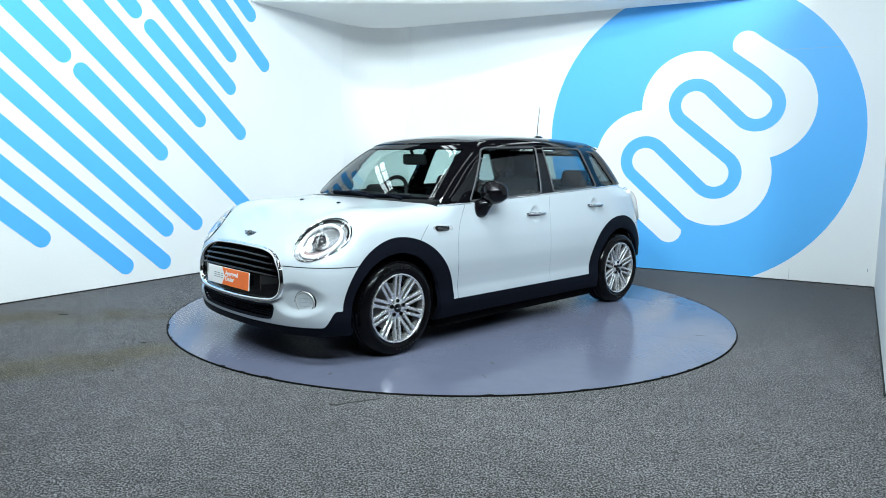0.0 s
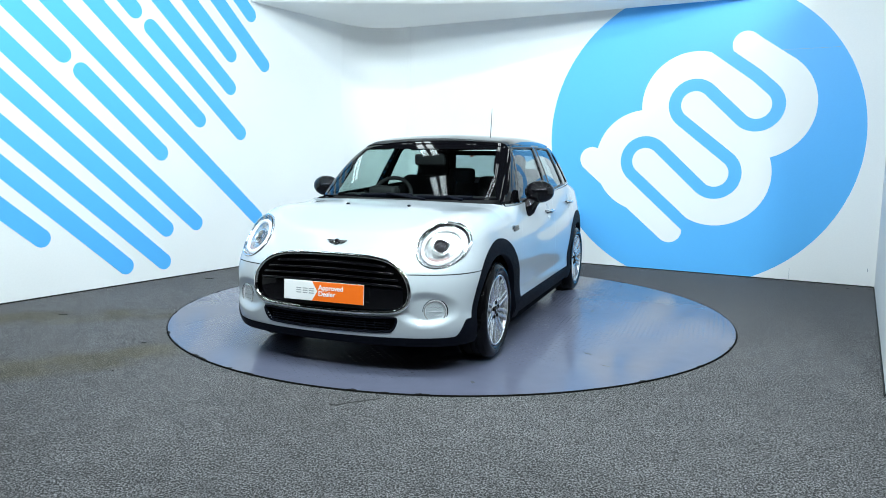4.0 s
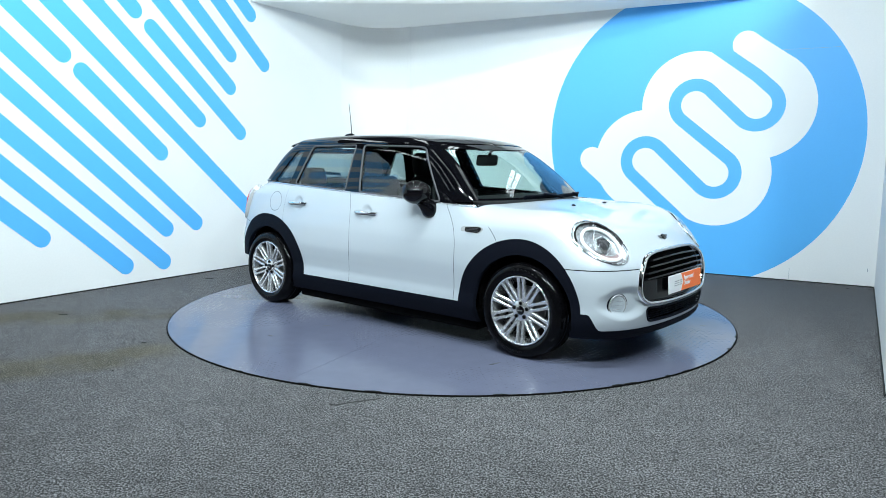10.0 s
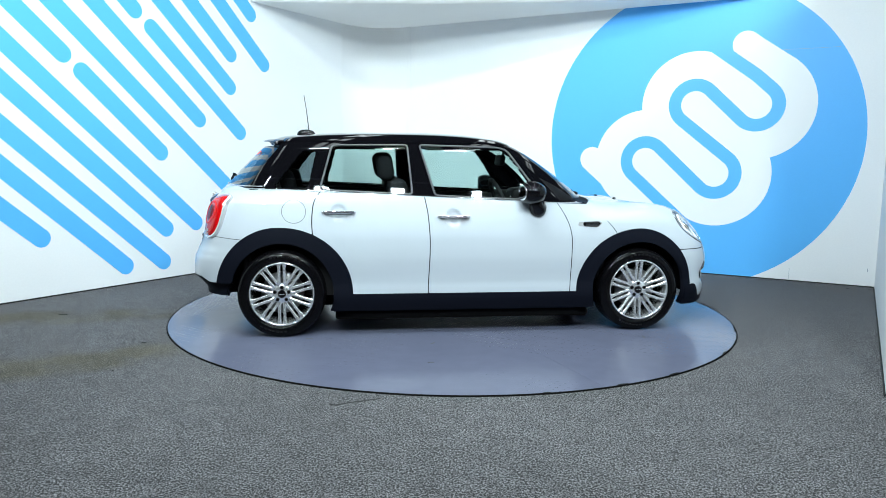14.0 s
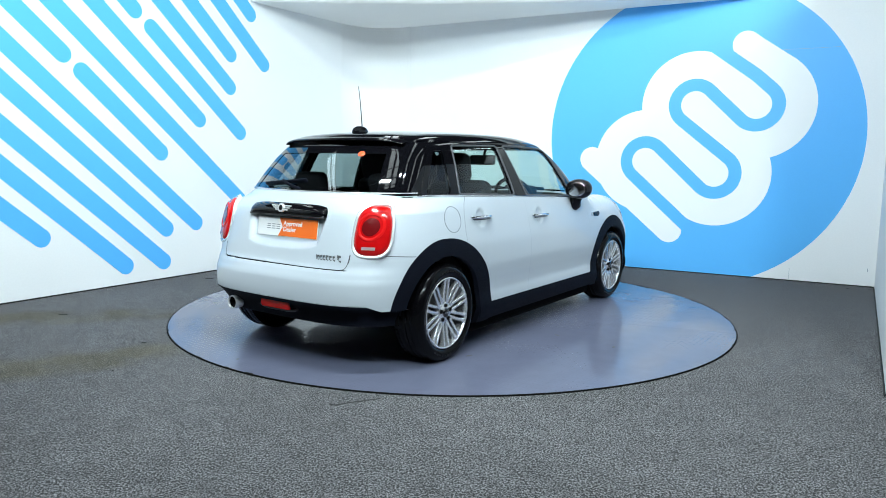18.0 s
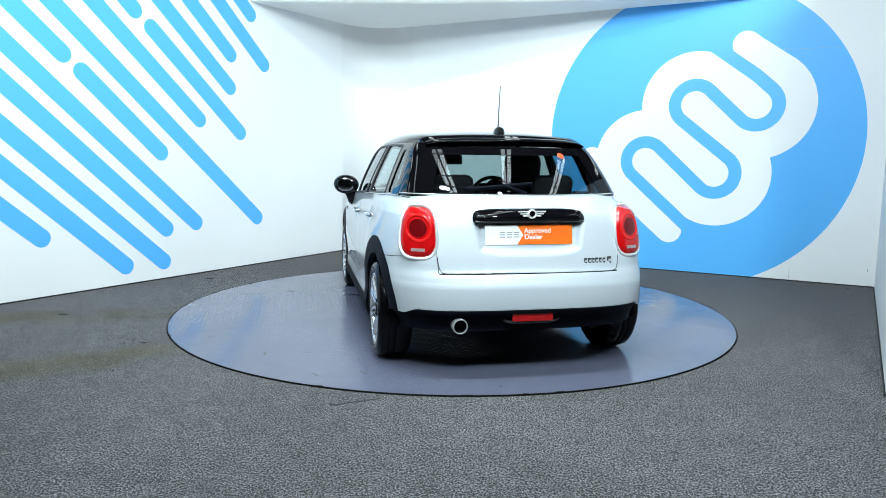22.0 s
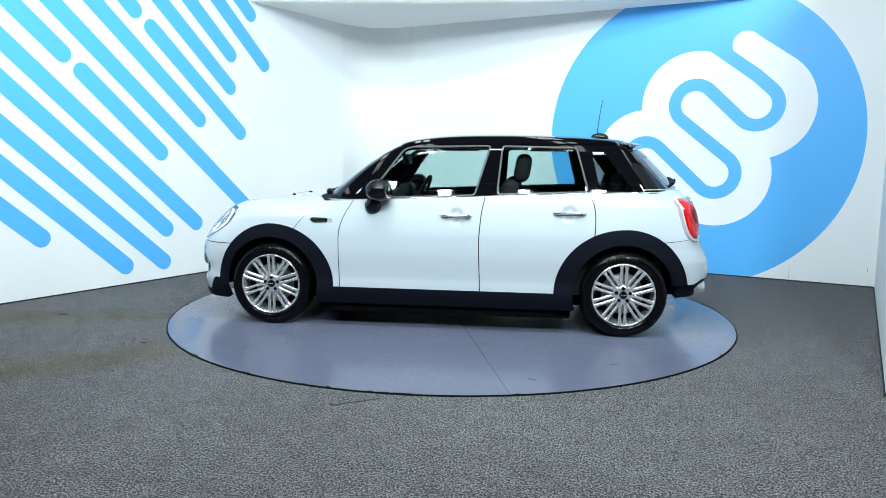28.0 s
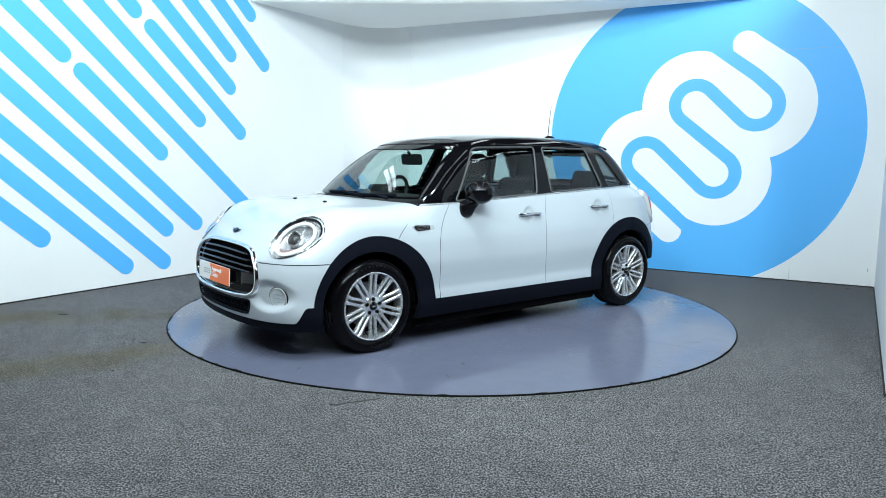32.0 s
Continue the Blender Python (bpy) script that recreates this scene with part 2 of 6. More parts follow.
def emblem():
    """A blue disc with a white looped band cut by one winding blue line."""
    cu, cz, r = 4.266, 1.506, 1.644
    disc = clip_low([(cu + r * math.cos(a), cz + r * math.sin(a)) for a in np.linspace(0, 2 * math.pi, 120, endpoint=False)], 0.003)
    verts, faces = prism(disc, 0.003)
    part("emblem_disc", mesh_of("emblem_disc", verts, faces), M_BLUE, wall_right, "large sky-blue disc reaching the floor")
    t1, t2, t3, t4 = np.array([(3.75, 1.23), (4.50, 1.105), (4.26, 1.845), (4.885, 1.83)])
    big, mid = 0.57, 0.212
    shapes = [capsule(t, t + (0.001, 0), big, 40) for t in (t1, t2, t3, t4)]
    shapes += [[tuple(t1), tuple(t2), tuple(t4), tuple(t3)]]
    shapes += [capsule((3.130, 1.243), (4.045, 0.458), 0.140), capsule((4.747, 2.459), (5.16, 2.145), 0.137)]
    # the tip's outer edge runs on into the last turn
    c1, r1 = np.array((4.747, 2.459)), 0.132
    dv = t4 - c1
    a = math.atan2(dv[1], dv[0]) + math.acos((r1 - big) / np.hypot(*dv))
    nv = np.array((math.cos(a), math.sin(a)))
    shapes += [[tuple(c1 + r1 * nv), tuple(c1 - 0.05 * nv), tuple(t4 + 0.30 * nv), tuple(t4 + big * nv)]]
    verts, faces = [], []
    for k, s in enumerate(shapes):
        n = len(verts)
        v, f = prism(s, 0.0045 + 0.0003 * k)
        verts += v
        faces += [tuple(i + n for i in q) for q in f]
    part("emblem_band", mesh_of("emblem_band", verts, faces), M_VINYL, wall_right, "white looped band")
    # the winding line: arcs round the four turning points, joined by straight runs
    path = []
    d = np.array((0.745, -0.667))
    left = np.array((d[1], -d[0]))

    def arc(c, a0, a1):
        for a in np.linspace(a0, a1, 26):
            path.append(c + mid * np.array((math.cos(a), math.sin(a))))

    base = math.atan2(left[1], left[0])              # from a centre towards the lower left
    path.append(t1 + mid * left + d * 0.86)
    path.append(t1 + mid * left + d * 0.30)
    arc(t1, base, base - math.pi)
    arc(t2, base, base + math.pi)
    arc(t3, base, base - math.pi)
    arc(t4, base, base + math.pi)
    path.append(t4 - (mid + 0.002) * left - d * 0.22)
    path.append(t4 - (mid - 0.052) * left - d * 0.79)
    path = np.array(path)
    tan = np.gradient(path, axis=0)
    tan /= np.linalg.norm(tan, axis=1)[:, None]
    nor = np.stack([-tan[:, 1], tan[:, 0]], 1) * 0.066
    n = len(path)
    verts = [(*(p + q), 0.0075) for p, q in zip(path, nor)] + [(*(p - q), 0.0075) for p, q in zip(path, nor)]
    faces = [(i, n + i, n + i + 1, i + 1) for i in range(n - 1)]
    part("emblem_line", mesh_of("emblem_line", verts, faces), M_BLUE, wall_right, "winding sky-blue line")


emblem()
M_GAP = mat("dark_foot_strip", (0.012, 0.012, 0.012), 0.8, grain=0.2, scale=30)
# both corners of each mark, along the wall and up
JOINTS = ((4.16, 2.3805, 5.62, 2.3830), (5.302, 0.012, 5.3045, 0.13), (6.013, 0.147, 6.019, 0.182))
M_JOINT = mat("grey_board_joint", (0.30, 0.36, 0.42), 0.6, grain=0.1)
# a thin dark line along each wall's foot, built as a strip
for wall, u0, u1 in ((wall_left, COVE, 8.6), (wall_right, COVE, END_R), (wall_side, 0.0, 3.9)):
    verts, faces = prism([(u0, FLOOR_Z), (u1, FLOOR_Z), (u1, FLOOR_Z + 0.011), (u0, FLOOR_Z + 0.011)], 0.009)
    part("wall_foot_strip", mesh_of("wall_foot_strip", verts, faces), M_GAP, wall, "thin dark strip along the floor")
# faint board joint and a few scuffs on the white
for u0, z0, u1, z1 in JOINTS:
    verts, faces = prism([(u0, z0), (u1, z0), (u1, z1), (u0, z1)], 0.0038)
    part("board_joint", mesh_of("board_joint", verts, faces), M_JOINT, wall_right, "faint grey joint or scuff")


def canopy():
    """The white sheet that roofs the corner of the booth, its front edge sagging a little."""
    a = CORNER + DL * 2.14
    b = CORNER + DR * 4.95
    n, m = 30, 12
    verts, faces = [], []
    for i in range(n + 1):
        t = i / n
        front = a.lerp(b, t) + Vector((0, 0, 2.925 - 0.028 * math.sin(math.pi * t)))
        s = 2.14 / (2.14 + 4.95) * 0.93
        back = a.lerp(CORNER, t / s) if t < s else CORNER.lerp(b, (t - s) / (1 - s))
        back = Vector((back.x, back.y, 2.93))
        for j in range(m + 1):
            p = front.lerp(back, j / m)
            verts.append((p.x, p.y, p.z))
    for i in range(n):
        for j in range(m):
            q = i * (m + 1) + j
            faces.append((q, q + 1, q + m + 2, q + m + 1))
    base = len(verts)
    verts += [(x, y, z + 0.035) for x, y, z in verts]
    faces += [tuple(reversed([v + base for v in f])) for f in faces]
    for i in range(n):
        q, w = i * (m + 1), (i + 1) * (m + 1)
        faces.append((q, w, w + base, q + base))
    ob = part("ceiling", mesh_of("ceiling", verts, faces, True), M_CANOPY)
    return tagged(ob, "white sheet ceiling over the booth's corner", "ceiling", kind="structure")


canopy()

# floor: carpet with a round hole for the turntable
R_DISC = 2.2179


def carpet():
    n = 160
    verts, faces = [], []
    rings = [R_DISC + 0.005, 2.4, 2.8, 3.4, 4.2, 5.5, 8.0, 12.0, 16.0]
    for r in rings:
        verts += [(r * math.cos(2 * math.pi * k / n), r * math.sin(2 * math.pi * k / n), FLOOR_Z) for k in range(n)]
    for i in range(len(rings) - 1):
        faces += [(i * n + k, (i + 1) * n + k, (i + 1) * n + (k + 1) % n, i * n + (k + 1) % n) for k in range(n)]
    q = len(verts)
    verts += [(rings[0] * math.cos(2 * math.pi * k / n), rings[0] * math.sin(2 * math.pi * k / n), FLOOR_Z - 0.05) for k in range(n)]
    faces += [(k, (k + 1) % n, q + (k + 1) % n, q + k) for k in range(n)]
    ob = part("floor", mesh_of("floor", verts, faces), M_CARPET)
    tagged(ob, "worn dark grey needle-felt carpet", "floor", kind="structure")


carpet()


def turntable():
    """Two half plates in a steel rim, with torn black tape along the edge."""
    top = new("turntable")
    a0 = math.atan2(1.0, -0.262)
    for half in (0, 1):
        n = 120
        rim = R_DISC - 0.005
        out = []
        for k in range(n + 1):
            a = a0 + math.pi * half + math.pi * k / n
            q = math.asin(0.0010 / rim)
            a = min(max(a, a0 + math.pi * half + q), a0 + math.pi * (half + 1) - q)
            out.append((rim * math.cos(a), rim * math.sin(a)))
        verts, faces = prism(out, -0.02)
        part("plate", mesh_of("plate", verts, faces), M_DISC, top, "grey painted tread plate half")
    n = 200
    prof = [(R_DISC - 0.0045, -0.06), (R_DISC - 0.0045, 0.0012), (R_DISC, 0.0008), (R_DISC + 0.001, -0.06)]
    verts, faces = [], []
    for r, z in prof:
        verts += [(r * math.cos(2 * math.pi * k / n), r * math.sin(2 * math.pi * k / n), z) for k in range(n)]
    for i in range(len(prof) - 1):
        faces += [(i * n + k, (i + 1) * n + k, (i + 1) * n + (k + 1) % n, i * n + (k + 1) % n) for k in range(n)]
    part("rim", bm_clean("rim", verts, faces, False), M_RIM_GAP, top, "dark steel edge")
    rng = random.Random(4)
    for k in range(26):
        a, w, d = rng.uniform(0, 6.283), rng.uniform(0.012, 0.05), rng.uniform(0.005, 0.018)
        m = 5
        inner = [(R_DISC - 0.004 - d * math.sin(math.pi * (j + 0.4) / m) * rng.uniform(0.4, 1.0)) for j in range(m)]
        pts = [(r * math.cos(a + w * (j / (m - 1) - 0.5)), r * math.sin(a + w * (j / (m - 1) - 0.5))) for j, r in enumerate(inner)]
        pts += [(R_DISC * math.cos(a + w * (0.5 - j / (m - 1))), R_DISC * math.sin(a + w * (0.5 - j / (m - 1)))) for j in range(m)]
        verts, faces = prism(pts, 0.0012)
        part("torn_tape", mesh_of("torn_tape", [(x, y, z + 0.0016) for x, y, z in verts], faces), M_RIM_GAP, top, "torn black tape scrap")
    # small scuffs and marks on the plates
    for k in range(16):
        a, r = rng.uniform(0, 6.283), rng.uniform(1.15, 2.1)
        x, y, t = r * math.cos(a), r * math.sin(a), rng.uniform(0, 3.14)
        lx, ly = rng.uniform(0.012, 0.05), rng.uniform(0.004, 0.012)
        pts = [(x + lx * math.cos(q) * math.cos(t) - ly * math.sin(q) * math.sin(t), y + lx * math.cos(q) * math.sin(t) + ly * math.sin(q) * math.cos(t)) for q in np.linspace(0, 6.283, 9)[:-1]]
        verts, faces = prism(pts, 0.0006)
        part("scuff", mesh_of("scuff", [(u, v, z + 0.0003) for u, v, z in verts], faces), M_SCUFF, top, "dark scuff mark")
    return tagged(top, "round grey painted steel turntable set flush in carpet", "turntable")


def bm_clean(name, verts, faces, smooth=True):
    me = mesh_of(name, verts, faces)
    bm = bmesh.new()
    bm.from_mesh(me)
    bmesh.ops.recalc_face_normals(bm, faces=bm.faces)
    bm.to_mesh(me)
    bm.free()
    if smooth:
        me.polygons.foreach_set("use_smooth", [True] * len(me.polygons))
    return me


M_SCUFF = mat("dark_scuffs", (0.045, 0.047, 0.06), 0.6, spec=0.1, grain=0.2, scale=60)
turntable_thing = turntable()


def pit():
    verts, faces = prism([(2.5 * math.cos(a), 2.5 * math.sin(a)) for a in np.linspace(0, 2 * math.pi, 60, endpoint=False)], -0.02)
    ob = part("turntable_pit", mesh_of("turntable_pit", verts, faces), M_RIM_GAP)
    ob.location.z = -0.065
    tagged(ob, "dark shallow pit below the turntable", "pit", kind="structure")


pit()


ROOF_Z = 6.6


def hall():
    """The hall round the booth: dark far walls and a roof with strips of rooflights."""
    for name, size, at in (("wall_south", (26, 0.2, 7.2), (0, -13.0, 3.5)), ("wall_west", (0.2, 25, 7.2), (-13, -0.5, 3.5)),
                           ("wall_east", (0.2, 25, 7.2), (13, -0.5, 3.5)), ("wall_north", (26, 0.2, 7.2), (0, 12, 3.5))):
        tagged(part(name, bm_mesh(name, box_bm(size, at)), M_HALL), "plain dark clad wall of the hall", "wall", kind="structure")
    tagged(part("roof", bm_mesh("roof", box_bm((26.2, 25.2, 0.15), (0, -0.5, ROOF_Z + 0.13))), M_HALL), "dark sheet roof of the hall", "roof", kind="structure")
    first = None
    for x in (-7.2, -4.3, -1.4, 1.5, 4.4, 7.3):
        if first is None:
            first = new("rooflight")
            for s in (-1, 1):
                part("pane", bm_mesh("pane", box_bm((0.17, 4.8, 0.02), (s * 0.13, -1.3, ROOF_Z))), M_GLOW, first, "bright translucent strip")
                part("pane", bm_mesh("pane", box_bm((0.17, 3.6, 0.02), (s * 0.13, 4.6, ROOF_Z))), M_GLOW, first, "bright translucent strip")
            for y in (-3.5, -2.35, -1.2, -0.05, 1.1, 2.8, 4.0, 5.2, 6.4):
                part("glazing_bar", bm_mesh("glazing_bar", box_bm((0.60, 0.06, 0.05), (0, float(y), ROOF_Z - 0.04))), M_STEEL, first)
            tagged(first, "long bright rooflight with dark glazing bars", "rooflight", "rooflights of the hall")
            first.location.x = x
        else:
            copy_thing(first, pose(x, 0, 0))


hall()


def flood_row():
    """A row of small floodlights on a bar before the booth, and an added unseen bar with three fill lamps."""
    bar = new("lighting_bar")
    part("pole", bm_mesh("pole", box_bm((9.0, 0.05, 0.05), (0.3, -4.85, 4.66))), M_STEEL, bar)
    for x in (-3.0, 3.6):
        part("hanger", bm_mesh("hanger", box_bm((0.03, 0.03, ROOF_Z - 4.57), (x, -4.75, (ROOF_Z + 4.68) / 2))), M_STEEL, bar)
    for x, z, *_ in FLOODS:
        if z < 4.4:
            part("drop_rod", bm_mesh("drop_rod", box_bm((0.03, 0.03, 4.66 - z), (x, -4.85, (4.66 + z) / 2))), M_STEEL, bar)
        part("lamp_head", bm_mesh("lamp_head", box_bm((0.32, 0.10, 0.60), (x, -4.73, z + 0.06), 0.02, rot=Matrix.Rotation(radians(-27), 4, "X"))), M_STEEL, bar)
    tagged(bar, "overhead bar carrying seven white floodlights", "floodlight bar")
    # unseen bar, added only to carry the fill lamps
    high = new("lighting_bar")
    part("pole", bm_mesh("pole", box_bm((4.4, 0.05, 0.05), (0.3, -2.7, 5.30))), M_STEEL, high)
    for x in (-1.7, 2.3):
        part("hanger", bm_mesh("hanger", box_bm((0.03, 0.03, ROOF_Z - 5.25), (x, -2.7, (ROOF_Z + 5.36) / 2))), M_STEEL, high)
    for x, _ in HIGH:
        part("lamp_head", bm_mesh("lamp_head", box_bm((0.44, 0.22, 0.12), (x, -2.7, 5.22), 0.02)), M_STEEL, high)
    tagged(high, "added unseen overhead bar carrying three fill lamps", "floodlight bar")


flood_row()

# litter on the carpet
M_LITTER = mat("dark_litter", (0.02, 0.02, 0.02), 0.8)


def litter(x, y, lx, ly, turn, label):
    rng = random.Random(int(x * 1000))
    pts = [(lx * math.cos(a) * rng.uniform(0.7, 1.1), ly * math.sin(a) * rng.uniform(0.7, 1.1)) for a in np.linspace(0, 6.283, 9)[:-1]]
    verts, faces = prism(pts, 0.004)
    ob = part("litter", mesh_of("litter", verts, faces), M_LITTER)
    ob.matrix_world = pose(x, y, FLOOR_Z, 0, 0, turn)
    tagged(ob, label, "litter", "scraps on the carpet")


for x, y, lx, ly, turn in ((-2.06, -1.214, 0.018, 0.009, 20), (-2.472, 1.314, 0.055, 0.02, 5), (3.951, 1.218, 0.02, 0.012, 0),
                           (4.137, 1.171, 0.02, 0.016, 40), (-3.042, -0.408, 0.04, 0.012, 10), (-2.544, -1.478, 0.01, 0.006, 0), (-1.971, -1.85, 0.008, 0.006, 0)):
    litter(x, y, lx, ly, turn, "small dark scrap lying on carpet")


def thread():
    pts = [(-0.62, -2.362), (-0.585, -2.378), (-0.55, -2.362), (-0.52, -2.335), (-0.47, -2.318), (-0.42, -2.292), (-0.365, -2.268)]
    n, verts, faces = len(pts), [], []
    for i, (x, y) in enumerate(pts):
        w = 0.006 * math.sin(math.pi * (i + 0.5) / n) + 0.001
        verts += [(x, y - w, FLOOR_Z), (x, y + w, FLOOR_Z), (x, y, FLOOR_Z + 0.005)]
    for i in range(n - 1):
        faces += [(3 * i + a, 3 * i + b, 3 * i + 3 + b, 3 * i + 3 + a) for a, b in ((0, 2), (2, 1))]
    ob = part("thread", bm_clean("thread", verts, faces), M_LITTER)
    tagged(ob, "dark frayed thread lying on carpet", "thread")


thread()


# ---------------------------------------------------------------- the car's materials
M_PAINT = mat("white_silver_metallic", (0.455, 0.497, 0.540), 0.36, metal=0.08, spec=0.22, coat=1.0, grain=0.02, scale=900, detail=1.0)
M_BLACK = mat("gloss_black_paint", (0.0025, 0.0025, 0.0035), 0.035, spec=0.34)
M_CLAD = mat("black_moulded_plastic", (0.0032, 0.0042, 0.0085), 0.60, spec=0.09, grain=0.08, scale=300, bump=0.25, bump_scale=900)
M_RUBBER = mat("black_tyre_rubber", (0.0022, 0.0022, 0.0028), 0.14, spec=0.16, grain=0.15, scale=60, spot=0.1)
M_ALLOY = mat("silver_alloy", (0.72, 0.73, 0.75), 0.22, metal=0.80, coat=0.4, grain=0.02, scale=80)
M_CHROME = mat("chrome", (0.80, 0.81, 0.82), 0.08, metal=1.0)
M_SEAL = mat("grey_window_trim", (0.055, 0.057, 0.063), 0.5, metal=0.1, grain=0.05)
M_DARK = mat("dark_underbody", (0.0025, 0.0025, 0.003), 0.9, spec=0.06, grain=0.2, scale=30)
M_LINER = mat("black_felt_liner", (0.003, 0.003, 0.0035), 0.95, spec=0.05, grain=0.2, scale=80)
M_CABIN = mat("dark_cabin_plastic", (0.013, 0.013, 0.014), 0.6, spec=0.2, grain=0.1, scale=120, bump=0.2, bump_scale=400)
M_CLOTH = mat("black_seat_cloth", (0.017, 0.017, 0.019), 0.9, spec=0.15, grain=0.25, scale=300, bump=0.4, bump_scale=500)
M_LINING = mat("dark_headlining", (0.03, 0.03, 0.03), 0.9, grain=0.05, scale=200)
M_DISCB = mat("brake_steel", (0.13, 0.13, 0.135), 0.4, metal=0.9, grain=0.1, scale=50)
M_RED = mat("red_lamp_lens", (0.44, 0.004, 0.005), 0.10, coat=0.6, spec=0.4, spot=0.12, spot_scale=14)
M_RED_D = mat("dark_red_lamp_core", (0.10, 0.002, 0.003), 0.16, coat=0.1, spec=0.3)
M_AMBER = mat("clear_reverse_lens", (0.35, 0.25, 0.25), 0.2, metal=0.3)
M_ORANGE = mat("orange_plate_print", (0.90, 0.16, 0.012), 0.35, spot=0.02)
M_PLATE = mat("white_plate_print", (0.82, 0.82, 0.83), 0.35, spot=0.02)
M_GREY_P = mat("grey_plate_print", (0.30, 0.31, 0.33), 0.4)
M_BOWL = mat("lamp_reflector", (0.78, 0.80, 0.82), 0.32, metal=0.45, grain=0.12, scale=60)
M_LAMP = mat("lamp_housing", (0.60, 0.62, 0.65), 0.26, metal=0.75, grain=0.25, scale=40)
M_CHROME_D = mat("aged_chrome", (0.16, 0.165, 0.17), 0.12, metal=1.0)
M_SATIN = mat("satin_chrome", (0.82, 0.83, 0.84), 0.26, metal=0.65, coat=0.3)
M_MIRROR = mat("mirror_glass", (0.85, 0.86, 0.87), 0.02, metal=1.0)


def glass_mat(name, tint, through_amount):
    """A thin pane: clear tinted passage with mirror gloss by Fresnel."""
    m = bpy.data.materials.new(name)
    m.use_nodes = True
    nt = m.node_tree
    for n in list(nt.nodes):
        nt.nodes.remove(n)
    out, mix = nt.nodes.new("ShaderNodeOutputMaterial"), nt.nodes.new("ShaderNodeMixShader")
    tr, gl, lw = nt.nodes.new("ShaderNodeBsdfTransparent"), nt.nodes.new("ShaderNodeBsdfGlossy"), nt.nodes.new("ShaderNodeLayerWeight")
    pw, fr = nt.nodes.new("ShaderNodeMath"), nt.nodes.new("ShaderNodeMapRange")
    lw.inputs["Blend"].default_value = 0.5
    pw.operation, pw.inputs[1].default_value = "POWER", 5.2
    fr.inputs["To Min"].default_value, fr.inputs["To Max"].default_value = 0.055, 1.0
    nt.links.new(lw.outputs["Facing"], pw.inputs[0])
    nt.links.new(pw.outputs[0], fr.inputs["Value"])
    tr.inputs[0].default_value = (*[c * through_amount for c in tint], 1)
    gl.inputs[0].default_value, gl.inputs["Roughness"].default_value = (0.95, 0.97, 1.0, 1), 0.015
    nt.links.new(fr.outputs[0], mix.inputs[0])
    nt.links.new(tr.outputs[0], mix.inputs[1])
    nt.links.new(gl.outputs[0], mix.inputs[2])
    nt.links.new(mix.outputs[0], out.inputs[0])
    return m


M_GLASS = glass_mat("green_tinted_glass", (0.84, 1.0, 0.97), 0.80)
M_PRIV = glass_mat("dark_tinted_glass", (0.80, 0.95, 0.98), 0.48)
M_LENS = glass_mat("clear_lamp_lens", (1.0, 1.0, 1.0), 0.94)

# ---------------------------------------------------------------- the car's form
# x forward from the middle of the wheelbase, y to its left, z up from the turntable


def curve(*knots):
    xs, ys = [k[0] for k in knots], [k[1] for k in knots]
    return lambda v: np.interp(v, xs, ys)


def smooth_curve(*knots):
    """A smooth line through knots, sampled finely (monotone cubic tangents)."""
    x, y = np.array([k[0] for k in knots], float), np.array([k[1] for k in knots], float)
    d = np.diff(y) / np.diff(x)
    g = np.concatenate([[d[0]], np.where(d[:-1] * d[1:] > 0, 2 * d[:-1] * d[1:] / (d[:-1] + d[1:] + 1e-12), 0), [d[-1]]])
    fx = np.linspace(x[0], x[-1], 400)
    i = np.clip(np.searchsorted(x, fx, side="right") - 1, 0, len(x) - 2)
    h = x[i + 1] - x[i]
    t = (fx - x[i]) / h
    fy = ((1 + 2 * t) * (1 - t) ** 2 * y[i] + t * (1 - t) ** 2 * h * g[i] + t * t * (3 - 2 * t) * y[i + 1] + t * t * (t - 1) * h * g[i + 1])
    return lambda v: np.interp(v, fx, fy)


NOSE = smooth_curve((0.10, 1.90), (0.17, 1.935), (0.25, 1.97), (0.35, 1.985), (0.50, 1.982), (0.60, 1.965), (0.70, 1.902), (0.76, 1.857), (0.84, 1.812), (1.1, 1.66))
TAIL = smooth_curve((0.10, 1.90), (0.17, 1.94), (0.25, 1.945), (0.42, 1.958), (0.52, 1.950), (0.58, 1.926), (0.63, 1.898), (0.70, 1.878), (0.80, 1.85), (0.90, 1.818), (0.98, 1.778), (1.04, 1.742))
WIDE = smooth_curve((0.10, 0.80), (0.20, 0.828), (0.285, 0.8445), (0.33, 0.842), (0.375, 0.8375), (0.42, 0.8395), (0.48, 0.845), (0.56, 0.850), (0.68, 0.846), (0.80, 0.828), (0.88, 0.812), (0.95, 0.797), (1.03, 0.775), (1.1, 0.75))
HOOD = smooth_curve((0.75, 0.985), (0.95, 0.968), (1.1, 0.955), (1.3, 0.936), (1.45, 0.912), (1.6, 0.875), (1.75, 0.822), (1.85, 0.765), (1.95, 0.71), (2.1, 0.60))
ROOF = smooth_curve((-1.75, 1.31), (-1.521, 1.357), (-1.378, 1.385), (-1.143, 1.41), (-0.909, 1.424), (-0.676, 1.431), (-0.445, 1.434), (-0.215, 1.432),
                    (0.013, 1.423), (0.241, 1.398), (0.377, 1.372), (0.50, 1.335), (0.7, 1.25))
HUB_Z, WB = 0.303, 1.2835


def belt(x):
    return np.minimum(0.966 - 0.042 * np.asarray(x), 1.019)


def smax(a, b, k):
    h = np.clip(0.5 + 0.5 * (a - b) / k, 0, 1)
    return b * (1 - h) + a * h + k * h * (1 - h)


